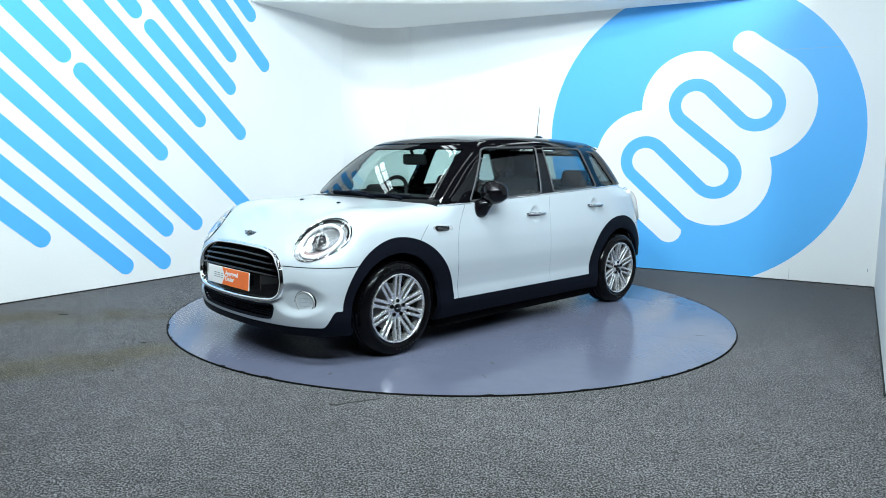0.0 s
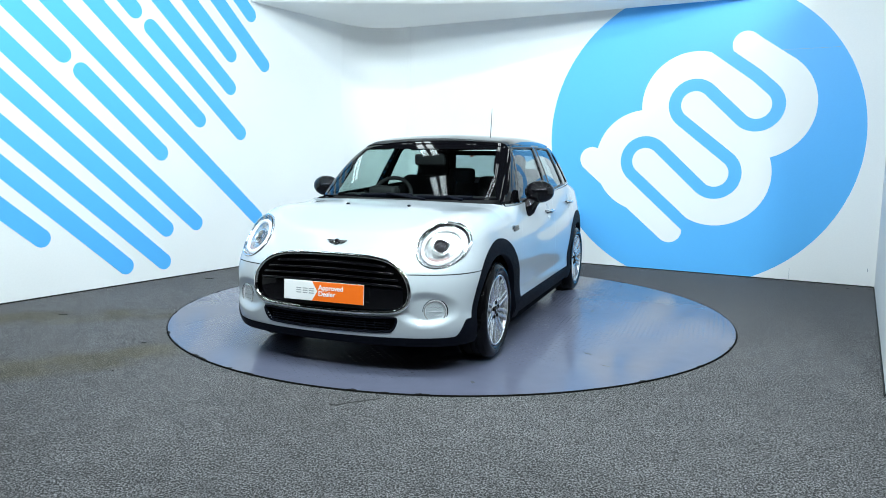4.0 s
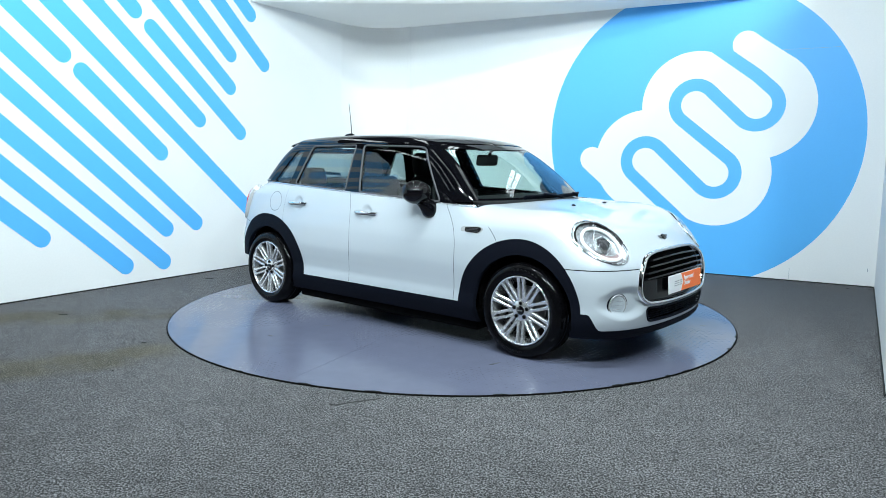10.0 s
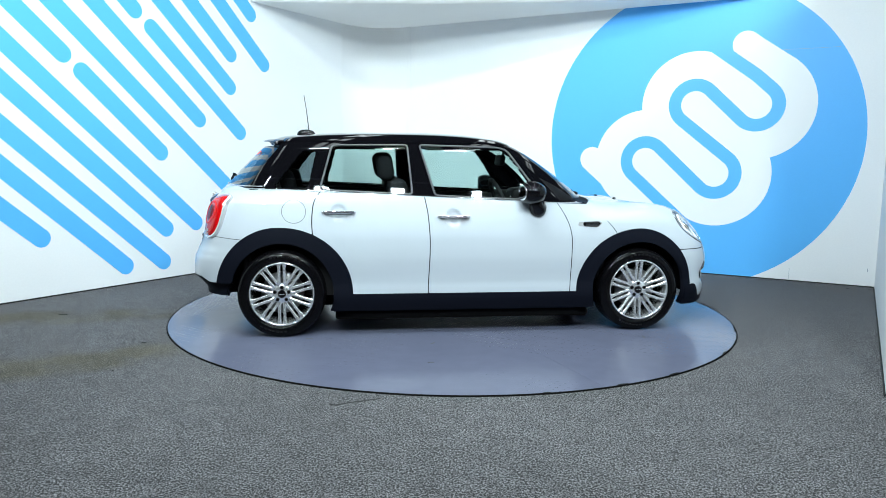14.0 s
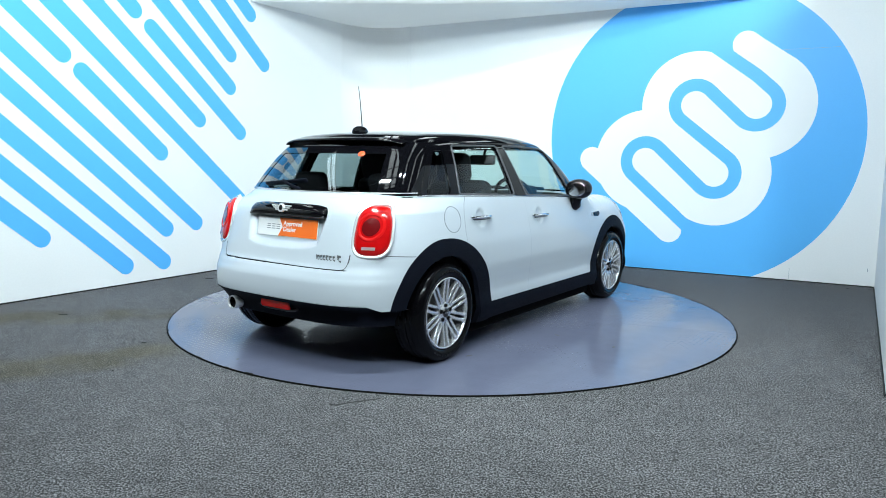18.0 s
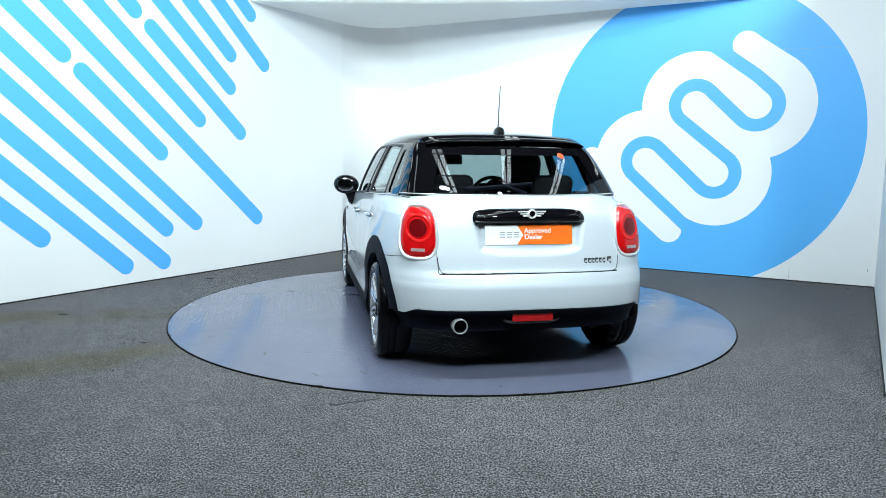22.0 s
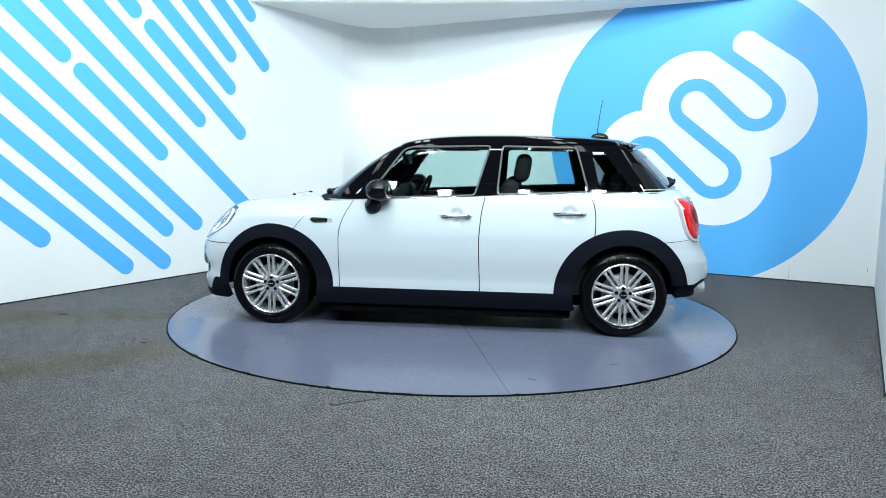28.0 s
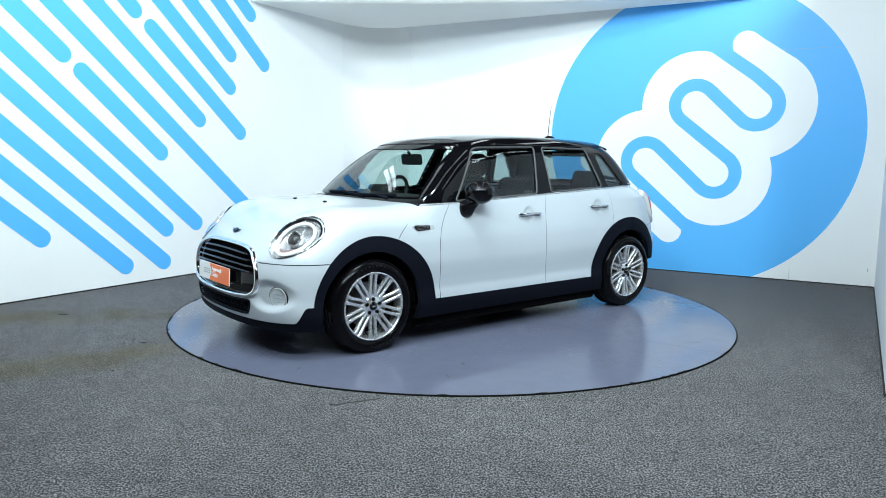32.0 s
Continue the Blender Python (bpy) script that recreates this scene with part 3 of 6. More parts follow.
def lower(p):
    """Below zero inside the lower body."""
    x, y, z = p[..., 0], np.abs(p[..., 1]), p[..., 2]
    front = x > 0
    a = np.where(front, NOSE(z), TAIL(z))
    high = np.clip((z - 0.925) / 0.08, 0, 1)
    n, m = np.where(front, 15.0 - 2.0 * np.clip((z - 0.45) / 0.27, 0, 1), 9.8 - 3.2 * high), np.where(front, 2.24, 3.9 - 1.3 * high - 0.4 * np.clip((0.66 - z) / 0.1, 0, 1))
    b = WIDE(z) * (1 - 0.012 * np.clip((np.abs(x) - 0.85) / 0.45, 0, 1))
    f = ((np.clip(np.abs(x) / a, 0, 3) ** n + np.clip(y / b, 0, 3) ** m) ** 0.25 - 1) * 1.2
    top = np.where(x > 0.5, z - (HOOD(x) - (0.03 - 0.02 * np.clip((x - 1.1) / 0.3, 0, 1)) * (y / 0.7) ** 2 + 0.022 * np.exp(-((y - 0.60) / 0.16) ** 2 - ((x - 1.58) / 0.22) ** 2) + 0.30 * np.clip((0.96 - x) / 0.36, 0, 1.3) ** 2), -0.5)
    return smax(f, top, 0.13)


def upper(p):
    """Below zero inside the glasshouse."""
    x, y, z = p[..., 0], np.abs(p[..., 1]), p[..., 2]
    s = np.clip((z - 0.94) / 0.40, -0.5, 1.5)
    side = y - (0.782 - 0.165 * np.sign(s) * np.abs(s) ** 1.2 - 0.075 * np.clip((-x - 0.25) / 1.3, 0, 2) ** 2 - 0.05 * np.clip(x / 0.85, 0, 2) ** 2)
    screen = (x - (0.935 - 1.37 * (z - 0.985) + 0.12 * np.clip(s, 0, 1) * (1 - np.clip(s, 0, 1)) - 0.18 * y ** 2 - 0.70 * np.minimum(y, 0.85) ** 6)) * 0.60
    rear = (-x - (1.755 - 0.93 * (z - 1.0) + 0.10 * np.clip(s, 0, 1) * (1 - np.clip(s, 0, 1)) - 0.52 * y ** 2)) * 0.62
    roof = z - (ROOF(x) - 0.10 * y ** 2)
    return smax(smax(side, roof, 0.10), smax(screen, rear, 0.05), 0.06)


def shoot(form, start, way, reach):
    """The first place where rays from outside enter the form."""
    start, way = np.broadcast_arrays(np.asarray(start, float), np.asarray(way, float))
    ts = np.linspace(0, reach, 90)
    vals = np.stack([form(start + way * t) for t in ts])
    inside = vals < 0
    k = np.argmax(inside, axis=0)
    k = np.where(inside.any(axis=0), k, len(ts) - 1)
    lo, hi = ts[np.maximum(k - 1, 0)], ts[k]
    for _ in range(26):
        mid = (lo + hi) / 2
        v = form(start + way * mid[..., None]) < 0
        hi, lo = np.where(v, mid, hi), np.where(v, lo, mid)
    return start + way * hi[..., None]


def normal(form, p):
    e = 1e-3
    g = np.stack([form(p + e * np.eye(3)[i]) - form(p - e * np.eye(3)[i]) for i in range(3)], -1)
    return g / (np.linalg.norm(g, axis=-1, keepdims=True) + 1e-12)


def on_side(form, x, z, sign):
    x, z = np.broadcast_arrays(np.asarray(x, float), np.asarray(z, float))
    return shoot(form, np.stack([x, np.full(x.shape, 1.1 * sign), z], -1), np.array((0, -sign, 0.0)), 1.1)


def on_front(form, y, z, sign=1, far=2.3):
    y, z = np.broadcast_arrays(np.asarray(y, float), np.asarray(z, float))
    return shoot(form, np.stack([np.full(y.shape, far * sign), y, z], -1), np.array((-sign, 0, 0.0)), 2.2)


def on_top(form, x, y):
    x, y = np.broadcast_arrays(np.asarray(x, float), np.asarray(y, float))
    return shoot(form, np.stack([x, y, np.full(x.shape, 1.7)], -1), np.array((0, 0, -1.0)), 1.4)


def on_round(form, ox, ang, z):
    """Rays towards the upright line at x = ox, from the angle ang (0: ahead)."""
    ang, z = np.broadcast_arrays(np.asarray(ang, float), np.asarray(z, float))
    d = np.stack([np.cos(ang), np.sin(ang), np.zeros(ang.shape)], -1)
    start = np.stack([ox + 1.4 * d[..., 0], 1.4 * d[..., 1], z], -1)
    return shoot(form, start, -d, 1.4)


# ---------------------------------------------------------------- panels
def sheet(name, p, nor, material, parent, label="", keep=None, rim=0.012, lift=0.0, wrap=False, reuse=False):
    """A panel from a grid of places with their normals; its edges turn inwards by rim."""
    p = p + nor * lift
    rows, cols = p.shape[:2]
    verts, norms = p.reshape(-1, 3).tolist(), nor.reshape(-1, 3).tolist()
    faces = []
    used = np.ones((rows - 1, cols - 1 if not wrap else cols), bool)
    if keep is not None:
        c = (p[:-1, :-1] + p[1:, 1:] + p[:-1, 1:] + p[1:, :-1]) / 4
        used[:, :cols - 1] = keep(c)
    for i in range(rows - 1):
        for j in range(cols if wrap else cols - 1):
            if used[i, j]:
                k = (j + 1) % cols
                faces.append((i * cols + j, i * cols + k, (i + 1) * cols + k, (i + 1) * cols + j))
    # orient by the normals
    a, b, c = (np.array(verts[faces[len(faces) // 2][q]]) for q in (0, 1, 2))
    if np.dot(np.cross(b - a, c - b), norms[faces[len(faces) // 2][0]]) < 0:
        faces = [tuple(reversed(f)) for f in faces]
    if rim:
        count = {}
        for f in faces:
            for q in range(4):
                e = (f[q], f[(q + 1) % 4])
                key = (min(e), max(e))
                count[key] = None if key in count else e
        ring = {}
        for e in count.values():
            if e:
                for v in e:
                    if v not in ring:
                        ring[v] = len(verts)
                        verts.append((np.array(verts[v]) - rim * np.array(norms[v])).tolist())
                        norms.append(norms[v])
        rim_faces = [(e[1], e[0], ring[e[0]], ring[e[1]]) for e in count.values() if e]
    else:
        rim_faces = []
    me = mesh_of(name, verts, faces + rim_faces, True)
    me.polygons.foreach_set("use_smooth", [True] * len(faces) + [False] * len(rim_faces))
    me.normals_split_custom_set_from_vertices(norms)
    return part(name, me, material, parent, label)


def grid(u0, u1, v0, v1, nu, nv):
    """Rows from v0 to v1; each row from u0(v) to u1(v)."""
    v = np.linspace(v0, v1, nv)[:, None]
    a = u0(v) if callable(u0) else np.full(v.shape, float(u0))
    b = u1(v) if callable(u1) else np.full(v.shape, float(u1))
    t = np.linspace(0, 1, nu)[None, :]
    return a * (1 - t) + b * t, np.broadcast_to(v, (nv, nu)).copy()


def ribbon(name, pts, nors, width, height, material, parent, label="", closed=False, sink=0.004, section=None):
    """A raised trim along a line on a surface."""
    pts, nors = np.asarray(pts, float), np.asarray(nors, float)
    if closed:
        tan = np.roll(pts, -1, 0) - np.roll(pts, 1, 0)
    else:
        tan = np.gradient(pts, axis=0)
    tan /= np.linalg.norm(tan, axis=1)[:, None] + 1e-12
    side = np.cross(nors, tan)
    side /= np.linalg.norm(side, axis=1)[:, None] + 1e-12
    w = np.broadcast_to(np.asarray(width, float), (len(pts),))[:, None]
    prof = section or ((-0.5, -sink / max(height, 1e-6)), (-0.46, 0.55), (-0.28, 0.93), (0, 1.0), (0.28, 0.93), (0.46, 0.55), (0.5, -sink / max(height, 1e-6)))
    rows = np.stack([pts + side * w * a + nors * height * b for a, b in prof], 1)
    n, m = rows.shape[:2]
    verts = rows.reshape(-1, 3).tolist()
    faces = []
    for i in range(n if closed else n - 1):
        k = (i + 1) % n
        faces += [(i * m + j, k * m + j, k * m + j + 1, i * m + j + 1) for j in range(m - 1)]
    if not closed:
        faces += [tuple(range(m)), tuple(reversed([(n - 1) * m + j for j in range(m)]))]
    return part(name, bm_clean(name, verts, faces), material, parent, label)


def lathe(name, prof, n, material, parent, label="", axis="y", smooth=True, cap=False):
    """Turned about the y axis: prof is (radius, along)."""
    verts, faces = [], []
    for k in range(n):
        c, s = math.cos(2 * math.pi * k / n), math.sin(2 * math.pi * k / n)
        for r, h in prof:
            verts.append((r * c, h, r * s) if axis == "y" else (h, r * c, r * s) if axis == "x" else (r * c, r * s, h))
    m = len(prof)
    for k in range(n):
        q = (k + 1) % n
        faces += [(k * m + j, q * m + j, q * m + j + 1, k * m + j + 1) for j in range(m - 1)]
    if cap:
        faces += [tuple(k * m for k in range(n)), tuple(k * m + m - 1 for k in range(n))]
    return part(name, bm_clean(name, verts, faces, smooth), material, parent, label)


def tube(name, pts, radius, material, parent, label="", n=10):
    pts = np.asarray(pts, float)
    tan = np.gradient(pts, axis=0)
    tan /= np.linalg.norm(tan, axis=1)[:, None] + 1e-12
    ref = np.array((0.31, 0.17, 0.93))
    u = np.cross(tan, ref)
    u /= np.linalg.norm(u, axis=1)[:, None]
    v = np.cross(tan, u)
    r = np.broadcast_to(np.asarray(radius, float), (len(pts),))[:, None]
    verts, faces = [], []
    for k in range(n):
        a = 2 * math.pi * k / n
        verts += (pts + r * (u * math.cos(a) + v * math.sin(a))).tolist()
    m = len(pts)
    for k in range(n):
        q = (k + 1) % n
        faces += [(k * m + j, k * m + j + 1, q * m + j + 1, q * m + j) for j in range(m - 1)]
    faces += [tuple(k * m for k in range(n)), tuple(k * m + m - 1 for k in range(n))]
    return part(name, bm_clean(name, verts, faces), material, parent, label)


car = new("car")
tagged(car, "silver-white five-door hatchback car with black roof on turntable", "car")


def arch_clear(c, grow=0.0):
    """True where a place is outside both wheel openings."""
    f = np.hypot(c[..., 0] - WB, c[..., 2] - HUB_Z) > 0.385 + grow
    r = np.hypot(c[..., 0] + WB, c[..., 2] - HUB_Z) > 0.385 + grow
    return f & r


# seams, as x by height
FRONT_SEAM = smooth_curve((0.20, 0.752), (0.289, 0.756), (0.43, 0.761), (0.669, 0.764), (0.75, 0.752), (0.826, 0.724), (0.95, 0.648), (1.1, 0.55))
B_SEAM = smooth_curve((0.20, -0.272), (0.303, -0.271), (0.648, -0.260), (0.848, -0.273), (0.983, -0.298), (1.1, -0.31))
C_SEAM = smooth_curve((0.20, -0.80), (0.32, -0.80), (0.45, -0.855), (0.56, -0.92), (0.66, -1.01), (0.72, -1.07), (0.80, -1.075), (0.90, -1.068), (0.955, -1.053), (1.016, -1.012), (1.1, -0.98))
WING_SEAM = smooth_curve((0.50, 1.20), (0.62, 1.15), (0.724, 1.098), (0.786, 1.050), (0.865, 0.964), (0.945, 0.866), (1.0, 0.80))
GAP = 0.0034
SILL_Z = 0.295


def side_panel(name, x0, x1, z0, sign, label="", nu=26, nv=26, keep=None, dimple=None):
    """A body side panel between two seams, from z0 up to the belt line."""
    t = np.linspace(0, 1, nv)[:, None]
    s = np.linspace(0, 1, nu)[None, :]
    z = np.full((nv, nu), 0.9)
    for _ in range(6):
        x = (x0(z) + GAP) * (1 - s) + (x1(z) - GAP) * s
        z = z0 + (belt(x) - 0.004 - z0) * t
    p = on_side(lower, x, z, sign)
    nor = normal(lower, p)
    if dimple:
        d = np.clip(1 - np.hypot(p[..., 0] - dimple[0], p[..., 2] - dimple[1]) / 0.062, 0, 1)
        p = p - nor * (0.013 * np.minimum(d * 2.2, 1) ** 2 * (3 - 2 * np.minimum(d * 2.2, 1)))[..., None]
        nor = grid_normals(p, nor)
    return sheet(name, p, nor, M_PAINT, car, label, keep=keep)


def grid_normals(p, guide):
    n = np.cross(np.gradient(p, axis=1), np.gradient(p, axis=0))
    n /= np.linalg.norm(n, axis=-1, keepdims=True) + 1e-12
    return n * np.sign((n * guide).sum(-1, keepdims=True))


for sign in (1, -1):
    side_panel("front_door", B_SEAM, FRONT_SEAM, SILL_Z, sign, nu=100, nv=60, dimple=(-0.094, 0.835))
    side_panel("rear_door", C_SEAM, B_SEAM, SILL_Z, sign, nu=80, nv=60, keep=lambda c: arch_clear(c), dimple=(-0.893, 0.867))
    side_panel("front_wing", FRONT_SEAM, WING_SEAM, SILL_Z, sign, keep=lambda c: arch_clear(c, 0.02), nu=24, nv=40)


def wrap_angles(ox, x_end, z):
    """The angle at which a round panel ends at x_end on the side."""
    return np.arctan2(WIDE(z), x_end - ox)


OX = 1.15
BUMP_SEAM = 0.598


def bonnet():
    nz, nt, na = 26, 46, 181
    zs = np.linspace(BUMP_SEAM + 0.003, 0.80, nz)[:, None]
    end = wrap_angles(OX, WING_SEAM(zs) + 0.003, zs)
    k = np.linspace(-1, 1, na)[None, :]
    ang = end * (0.72 * k + 0.28 * k ** 3)
    # the panel's lower edge dips a little towards the grille
    zz = zs + np.zeros_like(ang)
    low = on_round(lower, OX, ang, zz)
    edge = low[-1]
    # from the contour up over the top to the windscreen's foot
    tt = np.linspace(0, 1, nt + 1)[1:, None]
    yk = edge[:, 1]
    y_end = np.sign(k[0]) * np.abs(k[0]) ** 0.9 * 0.792
    x_end = 1.052 - 0.182 * (np.abs(y_end) / 0.792) ** 2.4
    x = edge[:, 0] * (1 - tt) + x_end * tt
    y = yk * (1 - tt) + y_end * tt
    top = on_top(lower, x, y)
    p = np.concatenate([low, top])
    # draw the nearest grid lines onto the lamp's outline
    y, z = np.abs(p[..., 1]) - LAMP_Y, p[..., 2] - LAMP_Z
    a = y * math.cos(LAMP_TILT) + z * math.sin(LAMP_TILT)
    b = -y * math.sin(LAMP_TILT) + z * math.cos(LAMP_TILT)
    rho = np.sqrt((a / LAMP_RY) ** 2 + (b / LAMP_RZ) ** 2) + 1e-9
    near = (np.abs(rho - 0.96) < 0.05) & (p[..., 0] > 1.3)
    f = np.where(near, 0.96 / rho, 1.0)
    a, b = a * f, b * f
    yy = (LAMP_Y + a * math.cos(LAMP_TILT) - b * math.sin(LAMP_TILT)) * np.sign(p[..., 1])
    zz = LAMP_Z + a * math.sin(LAMP_TILT) + b * math.cos(LAMP_TILT)
    q = on_front(lower, yy[near], zz[near])
    p[near] = q
    p = snap_to_grille(p)
    keep = lambda c: arch_clear(c, 0.02) & ~inside_line(GRILLE_OUT, c) & ~lamp_inside(c, 0.955)
    return sheet("bonnet", p, normal(lower, p), M_PAINT, car, "silver-white clamshell bonnet", keep=keep)


# headlamp: an oval leaning back on the wing, in y and z
LAMP_Y, LAMP_Z, LAMP_RY, LAMP_RZ, LAMP_TILT = 0.628, 0.752, 0.133, 0.120, radians(-8)


def lamp_inside(c, k):
    y, z = np.abs(c[..., 1]) - LAMP_Y, c[..., 2] - LAMP_Z
    a = y * math.cos(LAMP_TILT) + z * math.sin(LAMP_TILT)
    b = -y * math.sin(LAMP_TILT) + z * math.cos(LAMP_TILT)
    return ((a / LAMP_RY) ** 2 + (b / LAMP_RZ) ** 2 < k * k) & (c[..., 0] > 1.2)


def lamp_line(k, n=64):
    a = np.linspace(0, 2 * math.pi, n, endpoint=False)
    u, v = LAMP_RY * k * np.cos(a), LAMP_RZ * k * np.sin(a)
    return LAMP_Y + u * math.cos(LAMP_TILT) - v * math.sin(LAMP_TILT), LAMP_Z + u * math.sin(LAMP_TILT) + v * math.cos(LAMP_TILT)


# grille outline in y and z (one half, from the top middle round to the bottom middle)
GRILLE = ((0, 0.680), (0.15, 0.678), (0.28, 0.671), (0.375, 0.650), (0.435, 0.613), (0.473, 0.565), (0.490, 0.510), (0.488, 0.462), (0.470, 0.425), (0.425, 0.397), (0.36, 0.387), (0.18, 0.380), (0, 0.378))


def closed_line(half, n=120):
    """A smooth closed line from one half, mirrored in y."""
    h = np.array(half, float)
    full = np.concatenate([h, (h * (-1, 1))[-2:0:-1]])
    m = len(full)
    out = []
    for i in range(m):
        p0, p1, p2, p3 = full[i - 1], full[i], full[(i + 1) % m], full[(i + 2) % m]
        for t in np.linspace(0, 1, 8, endpoint=False):
            out.append(0.5 * (2 * p1 + (p2 - p0) * t + (2 * p0 - 5 * p1 + 4 * p2 - p3) * t * t + (3 * p1 - p0 - 3 * p2 + p3) * t ** 3))
    out = np.array(out)
    d = np.concatenate([[0], np.cumsum(np.hypot(*np.diff(np.concatenate([out, out[:1]]), axis=0).T))])
    s = np.linspace(0, d[-1], n, endpoint=False)
    loop = np.concatenate([out, out[:1]])
    return np.stack([np.interp(s, d, loop[:, 0]), np.interp(s, d, loop[:, 1])], 1)


def inside_line(line, c):
    """True where places seen from ahead lie inside a closed line."""
    y, z = c[..., 1], c[..., 2]
    hit = np.zeros(y.shape, bool)
    for (y0, z0), (y1, z1) in zip(line, np.roll(line, -1, 0)):
        cross = (z0 > z) != (z1 > z)
        hit ^= cross & (y < (y1 - y0) * (z - z0) / (z1 - z0 + 1e-12) + y0)
    return hit


GRILLE_LINE = closed_line(GRILLE)
GRILLE_OUT = (GRILLE_LINE - (0, 0.535)) * (1.035, 1.03) + (0, 0.535)
LOW_GRILLE = closed_line(((0, 0.346), (0.25, 0.347), (0.408, 0.353), (0.434, 0.345), (0.428, 0.312), (0.405, 0.278), (0.37, 0.267), (0.2, 0.261), (0, 0.259)))


def snap_to_grille(p):
    """Moves the nearest places of a panel onto the grille's outline."""
    y, z = p[..., 1], p[..., 2] - 0.535
    ang = np.arctan2(z, y)
    la = np.arctan2(GRILLE_OUT[:, 1] - 0.535, GRILLE_OUT[:, 0])
    order = np.argsort(la)
    lr = np.hypot(GRILLE_OUT[:, 0], GRILLE_OUT[:, 1] - 0.535)[order]
    rad = np.interp(ang, la[order], lr, period=2 * math.pi)
    ratio = np.hypot(y, z) / (rad + 1e-9)
    near = (np.abs(ratio - 1.0) < 0.035) & (p[..., 0] > 1.6)
    p = p.copy()
    q = on_front(lower, (y / ratio)[near], (z / ratio)[near] + 0.535)
    p[near] = q
    return p


bonnet()


def front_bumper():
    nz, na = 60, 200
    k = np.linspace(-1, 1, na)[None, :]
    t = np.linspace(0, 1, nz)[:, None]
    # white skin ends lower in the middle than at its corners
    side_x = on_round(lower, OX, wrap_angles(OX, 1.50, np.array([[0.30]])) * (0.72 * k + 0.28 * k ** 3), np.full(k.shape, 0.30))[..., 0]
    rise = np.clip((1.80 - side_x) / 0.07, 0, 1)
    bottom = 0.226 + 0.012 * np.abs(k) ** 2 + 0.098 * rise * rise * (3 - 2 * rise)
    z = bottom + (BUMP_SEAM - 0.003 - bottom) * t
    ang = wrap_angles(OX, 1.50, z) * (0.72 * k + 0.28 * k ** 3)
    p = on_round(lower, OX, ang, z)
    nor = normal(lower, p)
    # scooped pockets round the fog lamps
    d = np.hypot((np.abs(p[..., 1]) - 0.595) / 0.150, (p[..., 2] - 0.400) / 0.095)
    d = np.clip(1.15 - d, 0, 0.6) / 0.6
    p = p - nor * (0.030 * d * d * (3 - 2 * d))[..., None]
    nor2 = grid_normals(p, nor)
    p = snap_to_grille(p)
    keep = lambda c: arch_clear(c, 0.02) & ~inside_line(GRILLE_OUT, c) & ~inside_line(LOW_GRILLE, c) & (c[..., 0] > 1.2)
    sheet("front_bumper", p, nor2, M_PAINT, car, keep=keep)
    # black lip below
    z = 0.186 + (bottom + 0.004 - 0.186) * np.linspace(0, 1, 12)[:, None]
    ang = wrap_angles(OX, 1.50, z) * (0.72 * k + 0.28 * k ** 3)
    p = on_round(lower, OX, ang, z)
    nor = normal(lower, p)
    p = p + nor * (0.008 * np.sin(np.linspace(0.2, 1, 12) * math.pi))[:, None, None] + nor * 0.003
    sheet("front_lip", p, nor, M_CLAD, car, "black plastic chin", keep=lambda c: arch_clear(c, -0.02))


front_bumper()


def fill_line(name, line, form_place, back, material, parent, label="", rings=6):
    """A skin that closes an outline, set back along x."""
    c = line.mean(0)
    rows = [c + (line - c) * max(r, 0.001) for r in np.linspace(0.0, 1.0, rings)]
    p = np.stack([form_place(r[:, 0], r[:, 1]) for r in rows])
    p[..., 0] -= back
    nor = np.zeros(p.shape)
    nor[..., 0] = 1 if back > 0 else -1
    return sheet(name, p, nor, material, parent, label, rim=0, wrap=True)


